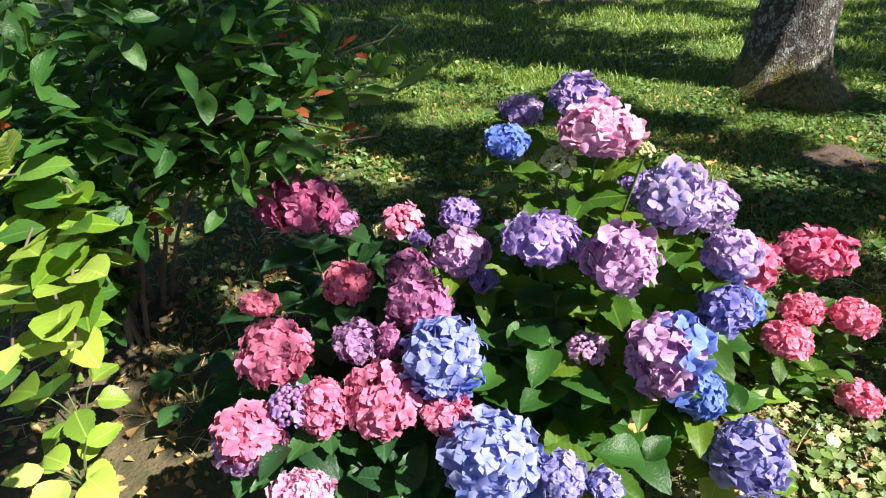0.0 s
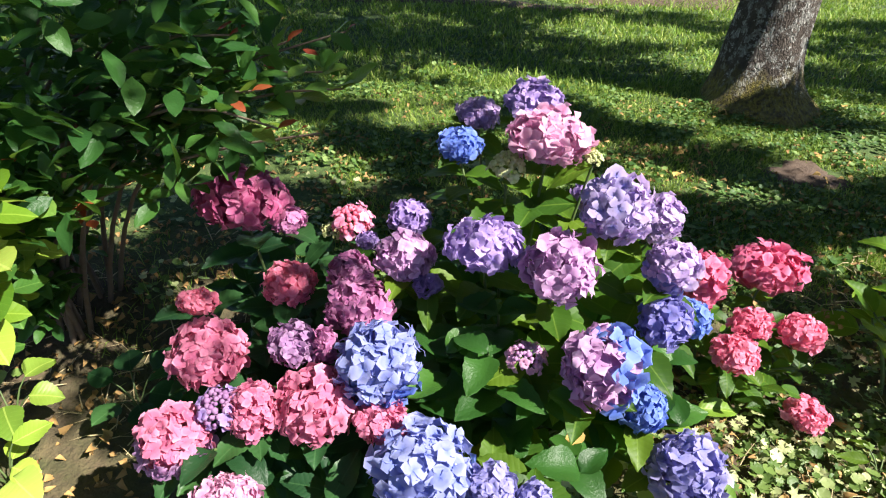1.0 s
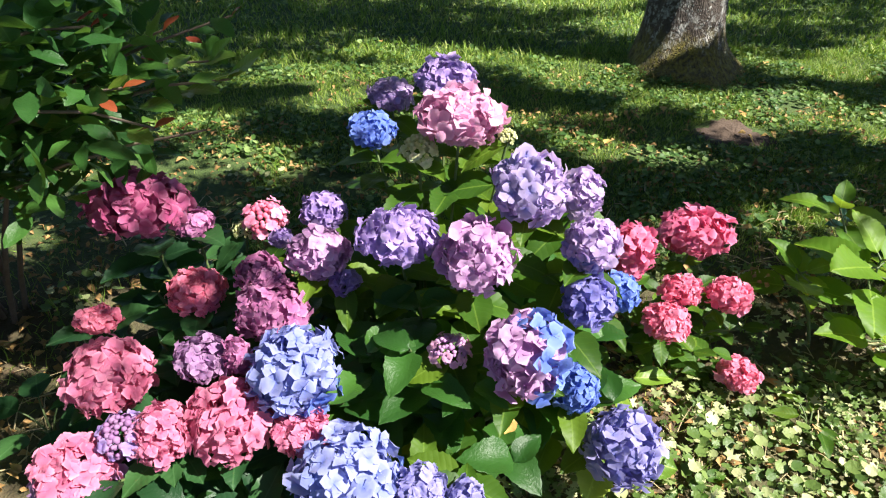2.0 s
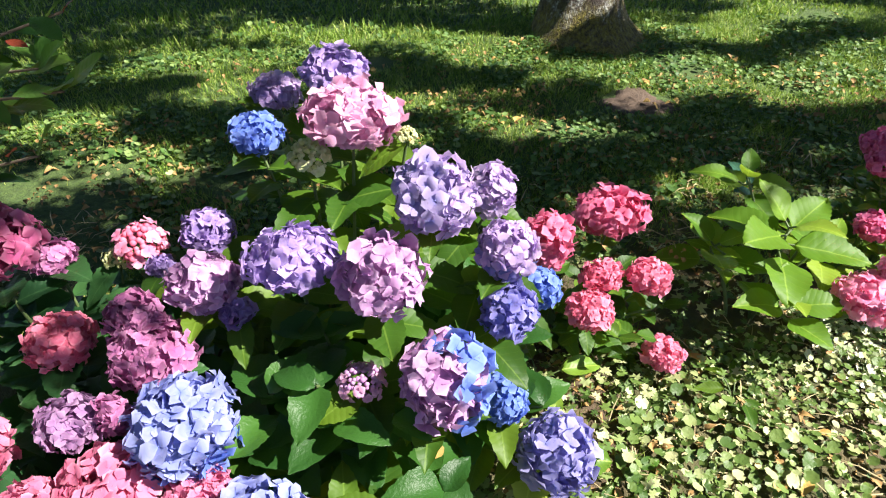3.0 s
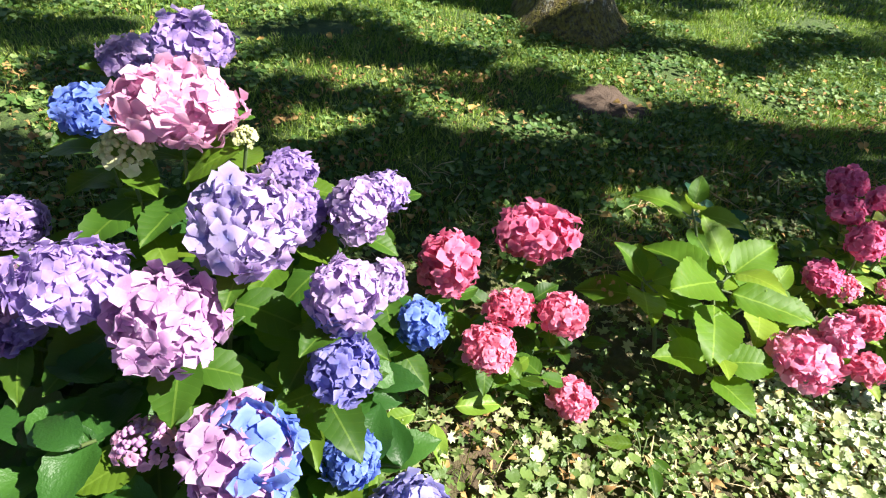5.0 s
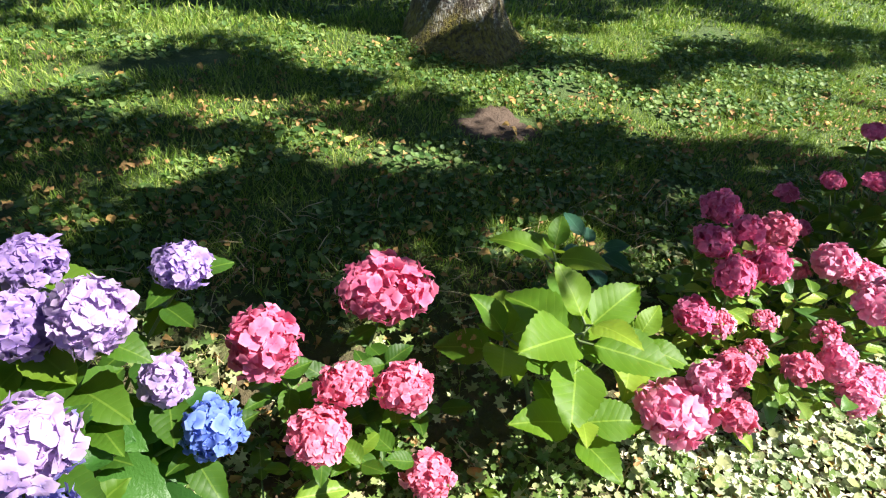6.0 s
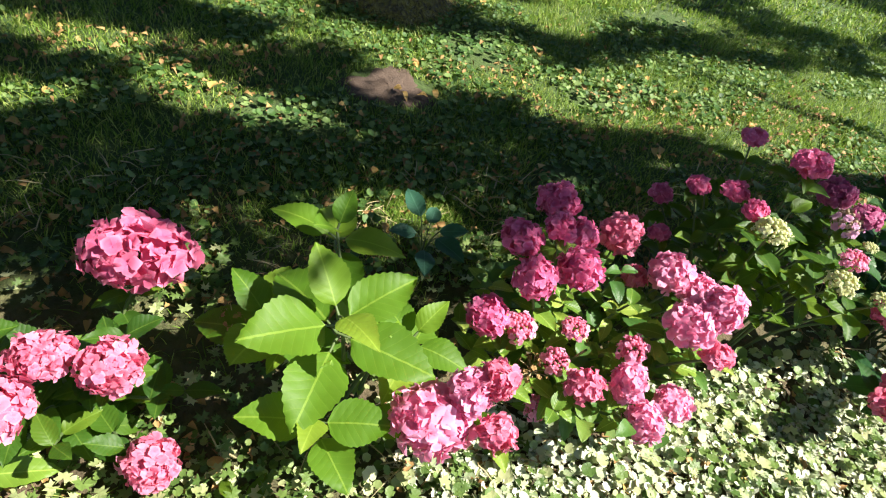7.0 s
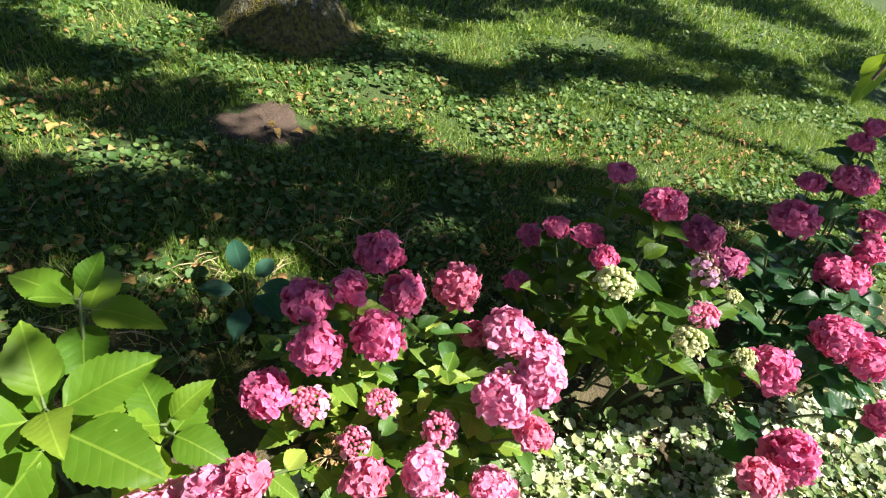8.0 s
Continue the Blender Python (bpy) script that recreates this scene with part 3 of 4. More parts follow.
head(bush_d, 2.099, 1.227, 0.234, 0.047, 0.042, "hotpink")
bush_k, base_k = bush_at(2.50, 1.65, "hydrangea bush with many crimson pink heads in sunlight")
# Heads in direct sun use pinkwarm, a paler pink that carries the sunlight.
head(bush_k, 2.472, 1.885, 0.392, 0.066, 0.059, "crimson")
head(bush_k, 2.254, 1.668, 0.442, 0.059, 0.050, "crimson")
head(bush_k, 2.349, 1.658, 0.489, 0.039, 0.039, "crimson")
head(bush_k, 2.532, 1.787, 0.321, 0.059, 0.065, "crimson")
head(bush_k, 2.699, 1.812, 0.316, 0.068, 0.070, "hotpink")
head(bush_k, 2.410, 1.584, 0.400, 0.063, 0.060, "crimson")
head(bush_k, 2.269, 1.561, 0.398, 0.057, 0.060, "crimson")
head(bush_k, 2.157, 1.534, 0.287, 0.055, 0.055, "crimson")
head(bush_k, 2.255, 1.518, 0.247, 0.046, 0.046, "pinkbud")
head(bush_k, 2.427, 1.508, 0.241, 0.041, 0.032, "pinkbud")
head(bush_k, 2.355, 1.440, 0.186, 0.040, 0.040, "pinkbud")
head(bush_k, 2.538, 1.394, 0.276, 0.039, 0.046, "pinkbud")
head(bush_k, 2.796, 1.638, 0.309, 0.069, 0.065, "pinkwarm")
head(bush_k, 2.874, 1.575, 0.281, 0.061, 0.061, "pinkwarm")
head(bush_k, 2.674, 1.394, 0.375, 0.067, 0.067, "pinkwarm")
head(bush_k, 2.749, 1.397, 0.428, 0.054, 0.062, "pinkwarm")
head(bush_k, 2.728, 1.313, 0.342, 0.045, 0.035, "hotpink")
head(bush_k, 2.347, 1.299, 0.280, 0.048, 0.045, "hotpink")
head(bush_k, 2.472, 1.296, 0.277, 0.047, 0.059, "pinkwarm")
head(bush_k, 2.658, 1.280, 0.174, 0.056, 0.047, "pinkwarm")
head(bush_k, 2.103, 1.311, 0.326, 0.047, 0.044, "hotpink")
head(bush_k, 2.732, 1.700, 0.236, 0.040, 0.037, "hotpink")
head(bush_k, 2.514, 1.217, 0.207, 0.051, 0.054, "pinkwarm")
head(bush_k, 2.341, 1.397, 0.023, 0.037, 0.041, "pinkbud")
bush_r, base_r = bush_at(3.20, 1.75, "hydrangea bush in shade with dark pink heads and green buds")
head(bush_r, 3.314, 2.095, 0.528, 0.051, 0.034, "crimson")
head(bush_r, 3.245, 1.791, 0.627, 0.067, 0.049, "crimson")
head(bush_r, 3.412, 1.772, 0.529, 0.067, 0.052, "magenta")
head(bush_r, 3.404, 1.633, 0.543, 0.052, 0.040, "magenta")
head(bush_r, 3.358, 1.640, 0.516, 0.049, 0.046, "oldbud")
head(bush_r, 3.064, 1.975, 0.395, 0.041, 0.034, "crimson")
head(bush_r, 3.093, 2.134, 0.229, 0.046, 0.040, "crimson")
head(bush_r, 3.081, 1.845, 0.474, 0.045, 0.032, "crimson")
head(bush_r, 3.073, 1.730, 0.486, 0.039, 0.035, "crimson")
head(bush_r, 3.046, 1.623, 0.498, 0.057, 0.049, "bud")
head(bush_r, 2.948, 1.906, 0.234, 0.042, 0.029, "crimson")
head(bush_r, 3.223, 1.476, 0.516, 0.043, 0.033, "pinkbud")
head(bush_r, 3.174, 1.434, 0.469, 0.046, 0.043, "bud")
head(bush_r, 3.371, 1.407, 0.408, 0.030, 0.032, "bud")
head(bush_r, 3.527, 1.412, 0.325, 0.072, 0.069, "crimson")
head(bush_r, 3.407, 1.563, 0.480, 0.027, 0.020, "bud")
bush_v, base_v = bush_at(3.95, 1.65, "hydrangea bush with crimson heads at the end of the bed")
head(bush_v, 4.051, 1.877, 0.659, 0.081, 0.054, "crimson")
head(bush_v, 3.899, 1.904, 0.633, 0.052, 0.030, "crimson")
head(bush_v, 3.861, 1.851, 0.519, 0.081, 0.068, "crimson")
head(bush_v, 4.008, 1.687, 0.410, 0.096, 0.072, "crimson")
head(bush_v, 3.702, 1.425, 0.434, 0.066, 0.066, "crimson")
head(bush_v, 3.779, 1.366, 0.409, 0.072, 0.066, "crimson")
head(bush_v, 3.534, 1.222, 0.182, 0.072, 0.080, "crimson")
head(bush_v, 3.398, 1.180, 0.184, 0.066, 0.049, "hotpink")
head(bush_v, 4.057, 1.947, 0.763, 0.047, 0.030, "crimson")
head(bush_v, 4.100, 1.965, 0.809, 0.043, 0.026, "crimson")
head(bush_v, 4.087, 1.768, 0.578, 0.056, 0.032, "crimson")
head(bush_v, 3.759, 1.220, 0.330, 0.036, 0.051, "crimson")
head(bush_v, 4.085, 1.713, 0.502, 0.056, 0.047, "crimson")

grow(bush_a, base_a, 0.135, LEAF_MAIN, 0.45, shoots_in(0.40, 1.28, 0.42, 0.44, 0.28, 0.60, 44), 4)
grow(bush_c, base_c, 0.14, LEAF_DARK, 0.5, shoots_in(-0.20, 1.25, 0.36, 0.44, 0.18, 0.45, 34), 4)
grow(bush_b, base_b, 0.10, LEAF_MAIN, 0.5, shoots_in(1.18, 1.55, 0.25, 0.2, 0.08, 0.2, 10), 3)
grow(bush_d, base_d, 0.12, LEAF_FRESH, 0.4, [(1.62, 1.62, 0.2), (1.92, 1.56, 0.2)], 2, 0.006, 0.3)


def rosette(bush, base, centre, sizes, spin):
    """A shoot that ends in crossed pairs of broad leaves, the youngest on top."""
    top = Vector(centre)
    pts = curve_pts(base, top, 0.1, 7)
    child("stem", tube("stem", pts, [0.007 - 0.0006 * i for i in range(7)], STEM, 7), bush)
    for k, size in enumerate(sizes):
        p = top - Vector((0, 0, 0.03 * k))
        for side in (0, math.pi):
            a = spin + side + rand.uniform(-0.3, 0.3)
            way = Vector((math.cos(a), math.sin(a), (0.95, 0.4, 0.1, -0.12, -0.3)[k] + rand.uniform(-0.1, 0.1)))
            out = p + way.normalized() * size * 0.18
            child("stem", tube("stem", [p, out], [0.004, 0.003], STEM, 5), bush)
            child("leaf", rand.choice(BROAD_MESH), bush, leaf_pose(out, way, (-0.5 * math.cos(a), -0.5 * math.sin(a) - 0.25, 1), size * rand.uniform(0.92, 1.08), rand.uniform(0.95, 1.12)), material=LEAF_FRESH)
        spin += math.pi / 2 + 0.25


rosette(bush_d, base_d, (1.775, 1.75, 0.40), (0.10, 0.14, 0.16), 0.9)
rosette(bush_d, base_d, (1.75, 1.49, 0.37), (0.14, 0.19, 0.21, 0.20), 1.9)
rosette(bush_d, base_d, (1.95, 1.50, 0.26), (0.10, 0.13, 0.13), 0.5)
rosette(bush_d, base_d, (1.60, 1.60, 0.24), (0.12, 0.16, 0.17), 2.4)
rosette(bush_d, base_d, (1.70, 1.34, 0.20), (0.11, 0.15, 0.15), 1.2)
grow(bush_k, base_k, 0.085, LEAF_SUNNY, 0.5, shoots_in(2.48, 1.52, 0.36, 0.34, 0.1, 0.38, 34), 4)
grow(bush_r, base_r, 0.105, LEAF_MAIN, 0.5, shoots_in(3.2, 1.76, 0.34, 0.26, 0.2, 0.5, 24), 3)
grow(bush_v, base_v, 0.115, LEAF_DARK, 0.5, shoots_in(3.95, 1.68, 0.3, 0.28, 0.2, 0.5, 24), 3)

# ---- ground ----
def ground_sheet():
    xs = np.unique(np.r_[-2500, -800, -250, -80, -30, -12, np.linspace(-6, 12, 181), 18, 40, 90, 250, 800, 2500])
    ys = np.unique(np.r_[-2500, -800, -250, -80, -30, -10, np.linspace(-4, 12, 161), 18, 40, 90, 250, 800, 2500])
    gx, gy = np.meshgrid(xs, ys)
    z = ground_z(gx, gy)
    r2 = np.random.default_rng(3)
    z = np.where((np.abs(gx) < 13) & (gy > -5) & (gy < 13), z + r2.uniform(-0.008, 0.008, z.shape), 0)
    v = np.c_[gx.ravel(), gy.ravel(), z.ravel()]
    n = len(xs)
    i, j = np.meshgrid(np.arange(n - 1), np.arange(len(ys) - 1))
    a = (j * n + i).ravel()
    ob = new("ground", mesh_from("ground", v, np.c_[a, a + 1, a + n + 1, a + n], GROUND))
    tagged(ob, "dark soil and mown turf of the garden", "ground", kind="structure")


ground_sheet()


def patch(name, cx, cy, rx, ry, material, label, category, seed, lift=0.012):
    """A low, uneven mound with a ragged rim."""
    r = random.Random(seed)
    v, f, n, rings = [(cx, cy, gz(cx, cy) + lift * 2.0 + 0.004)], [], 36, 6
    rag = [1 + 0.22 * math.sin(3 * k * 0.1745 + seed) + r.uniform(-0.14, 0.14) for k in range(n)]
    for i in range(1, rings + 1):
        u = i / rings
        for k in range(n):
            a = 2 * math.pi * k / n
            x, y = cx + rx * u * rag[k] * math.cos(a), cy + ry * u * rag[k] * math.sin(a)
            v.append((x, y, gz(x, y) + lift * 2.2 * (1 - u ** 2) + (r.uniform(0.002, 0.012) if i < rings else -0.012)))
    for k in range(n):
        f.append((0, 1 + k, 1 + (k + 1) % n))
    for i in range(rings - 1):
        for k in range(n):
            a, b = 1 + i * n + k, 1 + i * n + (k + 1) % n
            f += [(a, a + n, b + n), (a, b + n, b)]
    return tagged(new(name, mesh_from(name, v, f, material)), label, category, kind="structure")


patch("bare_earth", 2.24, 3.20, 0.24, 0.20, EARTH, "patch of bare brown earth in the lawn", "earth", 4, 0.0015)
patch("bare_earth", -0.7, 7.7, 2.6, 0.35, EARTH, "strip of bare trodden earth behind the lawn", "earth", 9)
patch("bare_earth", 2.6, 8.4, 2.6, 0.4, EARTH, "strip of bare trodden earth behind the lawn", "earth", 12)


def scatter(n, x0, x1, y0, y1):
    return rng.uniform(x0, x1, n), rng.uniform(y0, y1, n)


def patchy(x, y, s, off=0.0):
    return np.array([noise.noise((a * s + off, b * s - off, 0.3)) for a, b in zip(x, y)])


def poses_np(x, y, z, yaw, tilt_x, tilt_y, sx, sy, sz):
    """Arrays of poses: turned by yaw, tilted, scaled."""
    n = len(x)
    cy, sn = np.cos(yaw), np.sin(yaw)
    rz = np.zeros((n, 3, 3))
    rz[:, 0, 0], rz[:, 0, 1], rz[:, 1, 0], rz[:, 1, 1], rz[:, 2, 2] = cy, -sn, sn, cy, 1
    rx = np.zeros((n, 3, 3))
    c, s = np.cos(tilt_x), np.sin(tilt_x)
    rx[:, 0, 0], rx[:, 1, 1], rx[:, 1, 2], rx[:, 2, 1], rx[:, 2, 2] = 1, c, -s, s, c
    ry = np.zeros((n, 3, 3))
    c, s = np.cos(tilt_y), np.sin(tilt_y)
    ry[:, 1, 1], ry[:, 0, 0], ry[:, 0, 2], ry[:, 2, 0], ry[:, 2, 2] = 1, c, s, -s, c
    m = np.zeros((n, 4, 4))
    m[:, :3, :3] = (rz @ rx @ ry) * np.stack([sx, sy, sz], 1)[:, None, :]
    m[:, 0, 3], m[:, 1, 3], m[:, 2, 3], m[:, 3, 3] = x, y, z, 1
    return m


BLADE_V = [(-0.5, 0, 0), (0.5, 0, 0), (-0.38, 0.12, 0.55), (0.38, 0.12, 0.55), (0, 0.42, 1.0)]
BLADE_F = [(0, 1, 3), (0, 3, 2), (2, 3, 4)]


def grass(name, n, x0, x1, y0, y1, length, width, label, keep=-0.35, edge=None):
    x, y = scatter(n, x0, x1, y0, y1)
    ok = patchy(x, y, 1.6) > keep
    ok &= ((x - 2.24) / 0.22) ** 2 + ((y - 3.2) / 0.18) ** 2 > 1
    ok &= ((x - 2.37) ** 2 + (y - 4.42) ** 2) > 0.09
    if edge is not None:
        ok &= y > edge(x) + rng.normal(0, 0.12, n)
    x, y = x[ok], y[ok]
    n = len(x)
    h = length * rng.uniform(0.5, 1.3, n) * (1 + 0.5 * patchy(x, y, 3.0, 5.0))
    m = poses_np(x, y, ground_z(x, y) - 0.006, rng.uniform(0, 6.283, n), rng.normal(-0.25, 0.3, n), rng.normal(0, 0.3, n),
                 width * rng.uniform(0.7, 1.3, n), h, h)
    ob = new(name, joined(name, BLADE_V, BLADE_F, m, GRASS, smooth=False))
    tagged(ob, label, "grass", kind="stuff")


def bed_edge(x):
    """Where the lawn begins behind the bed."""
    return np.where(x < -0.45, 3.3, 2.05) + 0.12 * np.sin(2.1 * x)


grass("lawn_grass", 170000, -2.2, 7.0, 1.9, 4.8, 0.05, 0.0042, "short green lawn grass with clover", -0.45, bed_edge)
grass("far_lawn_grass", 85000, -4.0, 10.0, 4.6, 9.8, 0.07, 0.011, "short green grass of the lawn behind", -0.6)
grass("bed_grass", 14000, -1.8, 5.0, 0.55, 2.3, 0.06, 0.003, "thin grass tufts growing among the bed plants", 0.16)
grass("dry_grass", 1500, 2.05, 2.35, 2.2, 2.4, 0.05, 0.003, "tuft of pale grass at the lawn edge", -0.9)

# round leaf with a narrow notch at the stalk and a scalloped rim
DISC_A = np.linspace(0.22, 2 * math.pi - 0.22, 14)
DISC_V = [(0, -0.45, 0.0)] + [(math.sin(a) * (1 if i % 2 else 0.9), -math.cos(a) * (1 if i % 2 else 0.9), 0.2 + 0.06 * (i % 3)) for i, a in enumerate(DISC_A)]
DISC_F = [(0, i, i + 1) for i in range(1, 14)]
LOBE_V = [(0, 0, 0)] + [((1.0 if i % 2 == 0 else 0.6) * math.sin(a), (1.0 if i % 2 == 0 else 0.6) * math.cos(a), (0.16 if i % 2 == 0 else 0.02) - 0.1 * (i % 3)) for i, a in enumerate(np.linspace(-2.6, 2.6, 13))]
LOBE_F = [(0, i + 1, i) for i in range(1, 13)]


def cover(name, n, x0, x1, y0, y1, size, template, material, label, keep=-0.2, lift=(0.012, 0.045), category="ground cover", tilt=0.35, edge=None, off=2.0):
    x, y = scatter(n, x0, x1, y0, y1)
    ok = patchy(x, y, 2.2, off) > keep
    ok &= ((x - 2.24) / 0.26) ** 2 + ((y - 3.2) / 0.2) ** 2 > 1
    ok &= ((x - 2.37) ** 2 + (y - 4.42) ** 2) > 0.1
    if edge is not None:
        ok &= edge(x, y)
    x, y = x[ok], y[ok]
    n = len(x)
    s = size * rng.uniform(0.55, 1.25, n)
    m = poses_np(x, y, ground_z(x, y) + rng.uniform(*lift, n), rng.uniform(0, 6.283, n), rng.normal(0, tilt, n), rng.normal(0, tilt, n), s, s, s)
    return tagged(new(name, joined(name, *template, m, material, smooth=False)), label, category, kind="stuff")


cover("lawn_clover", 24000, -1.6, 6.5, 1.9, 4.4, 0.0155, (DISC_V, DISC_F), LAWN_CLOVER, "round-leaved clover and ground ivy in the lawn", -0.12, (0.012, 0.04), edge=lambda x, y: y > bed_edge(x) - 0.15)
cover("far_clover", 6000, -2.0, 8.0, 4.2, 6.5, 0.017, (DISC_V, DISC_F), LAWN_CLOVER, "clover leaves in the lawn further back", 0.0)
cover("ground_ivy", 10500, 0.55, 5.2, 0.45, 1.55, 0.0122, (DISC_V, DISC_F), CLOVER, "ground ivy with round scalloped leaves covering the bed", -0.12)
cover("large_ivy_leaves", 2300, 0.6, 4.8, 0.5, 1.6, 0.0185, (DISC_V, DISC_F), CLOVER, "larger round ivy leaves standing over the others", -0.05, (0.03, 0.07), off=9.0)
cover("buttercup_leaves", 4200, 0.5, 4.6, 0.6, 2.1, 0.022, (LOBE_V, LOBE_F), CLOVER, "lobed green buttercup leaves in the bed", -0.1, (0.02, 0.07), off=8.0)
cover("weeds", 1800, -1.9, 0.0, 0.5, 2.9, 0.016, (DISC_V, DISC_F), CLOVER, "small green weeds on shaded soil", 0.05, off=6.0)
LITTER_V, LITTER_F = leaf_shape(3, 0.1, 0.5, 0.4, 0.3, 0.1, 77)
cover("leaf_litter", 8500, -2.4, 5.2, 0.4, 3.5, 0.034, (LITTER_V, LITTER_F), DRY, "dry brown leaf litter on the soil", -0.15, (0.004, 0.045), "leaf litter", 0.5, off=11.0)
# Pale dry leaves, whitened further to carry the glare of the sunlit ground.
PALE = plain_material("pale_dry_leaf", (0.50, 0.44, 0.30), (0.74, 0.68, 0.52), 26.0, 0.6, 0.3, 0.004, island=True)
cover("pale_litter", 3000, 1.9, 4.2, 0.55, 1.45, 0.026, (LITTER_V, LITTER_F), PALE, "pale dry leaves among the ground ivy, sun glare in their colour", -0.3, (0.01, 0.04), "leaf litter", 0.45, off=21.0)
cover("sunny_ivy", 9000, 1.95, 4.4, 0.5, 1.5, 0.014, (DISC_V, DISC_F), SUNLIT_IVY, "ground ivy leaves with full sun put into their pale colour", -0.5, (0.015, 0.05), off=5.0)
cover("lawn_litter", 1300, -1.8, 5.5, 2.0, 4.3, 0.03, (LITTER_V, LITTER_F), DRY, "small brown leaves fallen between the grass", -0.1, (0.015, 0.045), "leaf litter", 0.4, off=31.0)
STALK_V = [(-0.02, 0, 0), (0.02, 0, 0), (-0.015, 0.5, 0.12), (0.015, 0.5, 0.12), (0, 1, 0.05), (0, 0, -0.03), (0, 0.5, 0.09)]
STALK_F = [(0, 1, 3), (0, 3, 2), (2, 3, 4), (5, 0, 2), (5, 2, 6), (1, 5, 6), (1, 6, 3)]
cover("straw", 3600, -1.8, 5.0, 0.5, 2.6, 0.11, (STALK_V, STALK_F), STRAW, "dry straw stalks lying in the bed", -0.1, (0.0, 0.03), "straw", 0.15, off=15.0)

FALLEN_SHAPES = [leaf_shape(5, 0.06, 0.45, 0.2 + 0.1 * i, 0.33, 0.08, 50 + i) for i in range(4)]
FALLEN_MESH = [mesh_from("fallen_leaf", v, f, FALLEN) for v, f in FALLEN_SHAPES]
for k in range(120):
    if k < 80:
        px, py = rand.uniform(0.2, 4.6), rand.uniform(2.15, 4.2)
    elif k < 100:
        px, py = rand.uniform(-1.6, 6.5), rand.uniform(4.2, 6.5)
    else:
        px, py = rand.uniform(0.8, 4.4), rand.uniform(0.75, 1.5)
    if (px - 2.4) ** 2 + (py - 4.5) ** 2 < 0.2:
        continue
    s = rand.uniform(0.028, 0.055)
    ob = new("fallen_leaf", FALLEN_MESH[k % 4])
    ob.matrix_basis = Matrix.Translation((px, py, gz(px, py) + 0.035)) @ Euler((rand.uniform(-0.4, 0.4), rand.uniform(-0.4, 0.4), rand.uniform(0, 6.3))).to_matrix().to_4x4() @ Matrix.Diagonal((s * 1.3, s, s, 1))
    tagged(ob, "yellow-brown fallen leaf lying on the grass", "fallen leaf", "fallen leaves")

# ---- tree on the lawn ----
def trunk_mesh(name, cx, cy, r0, height, flare, seed, lean=(0, 0), sides=40, rows=46):
    r = random.Random(seed)
    roots = [(r.uniform(0, 6.28), r.uniform(0.5, 1.0)) for _ in range(6)]
    v, f = [], []
    for i in range(rows + 1):
        u = (i / rows) ** 1.7
        z = -0.06 + u * (height + 0.06)
        for k in range(sides):
            a = 2 * math.pi * k / sides
            rad = r0 * (1 - 0.35 * max(0, z) / height)
            fl = math.exp(-max(z, 0) / 0.17)
            rad += flare * fl * (0.35 + 0.65 * sum(w * max(0, math.cos(a - b)) ** 7 for b, w in roots))
            rad *= 1 + 0.05 * noise.noise((3.2 * math.cos(a), 3.2 * math.sin(a), 1.3 * z)) + 0.025 * noise.noise((11 * math.cos(a), 11 * math.sin(a), 4 * z))
            v.append((cx + lean[0] * z + rad * math.cos(a), cy + lean[1] * z + rad * math.sin(a), z))
    for i in range(rows):
        for k in range(sides):
            q = (k + 1) % sides
            f.append((i * sides + k, i * sides + q, (i + 1) * sides + q, (i + 1) * sides + k))
    return mesh_from(name, v, f, BARK)


OFF = Vector((-SUN_TO.x / SUN_TO.z, -SUN_TO.y / SUN_TO.z))
SPRAY_V = [(0, 0, 0), (-0.34, 0.45, 0.06), (0, 0.45, 0), (0.34, 0.45, 0.06), (0, 1, -0.15)]
SPRAY_F = [(0, 2, 1), (0, 3, 2), (1, 2, 4), (2, 3, 4)]


def crown(tree, sprays, leaf, seed):
    """A crown of leafy sprays: each (x, y, rx, ry, fill) is the spot of ground that lies in the spray's shade."""
    r = np.random.default_rng(seed)
    mats = []
    for x, y, rx, ry, fill in sprays:
        z0 = r.uniform(3.0, 4.6)
        n = int(3.14 * rx * ry * fill * 1.02 / (leaf * leaf * 0.36))
        a, q = r.uniform(0, 6.283, n), np.sqrt(r.uniform(0, 1, n)) * r.uniform(0.75, 1.15, n)
        z = z0 + r.normal(0, 0.22, n)
        px, py = x + rx * q * np.cos(a) - OFF.x * z, y + ry * q * np.sin(a) - OFF.y * z
        s = leaf * r.uniform(0.7, 1.3, n)
        mats.append(poses_np(px, py, z, r.uniform(0, 6.283, n), r.normal(0, 0.6, n), r.normal(0, 0.6, n), s, s, s))
    me = joined("crown", SPRAY_V, SPRAY_F, np.concatenate(mats), LEAF_CROWN)
    tagged(child("crown", me, tree), "open crown of small green leaves", kind="stuff")


def limbs(tree, foot, ends, thick):
    for e in ends:
        e = Vector(e)
        pts = curve_pts(foot, e, 0.15, 8)
        child("limb", tube("limb", pts, [thick * (1 - 0.11 * i) for i in range(8)], BARK, 8), tree)


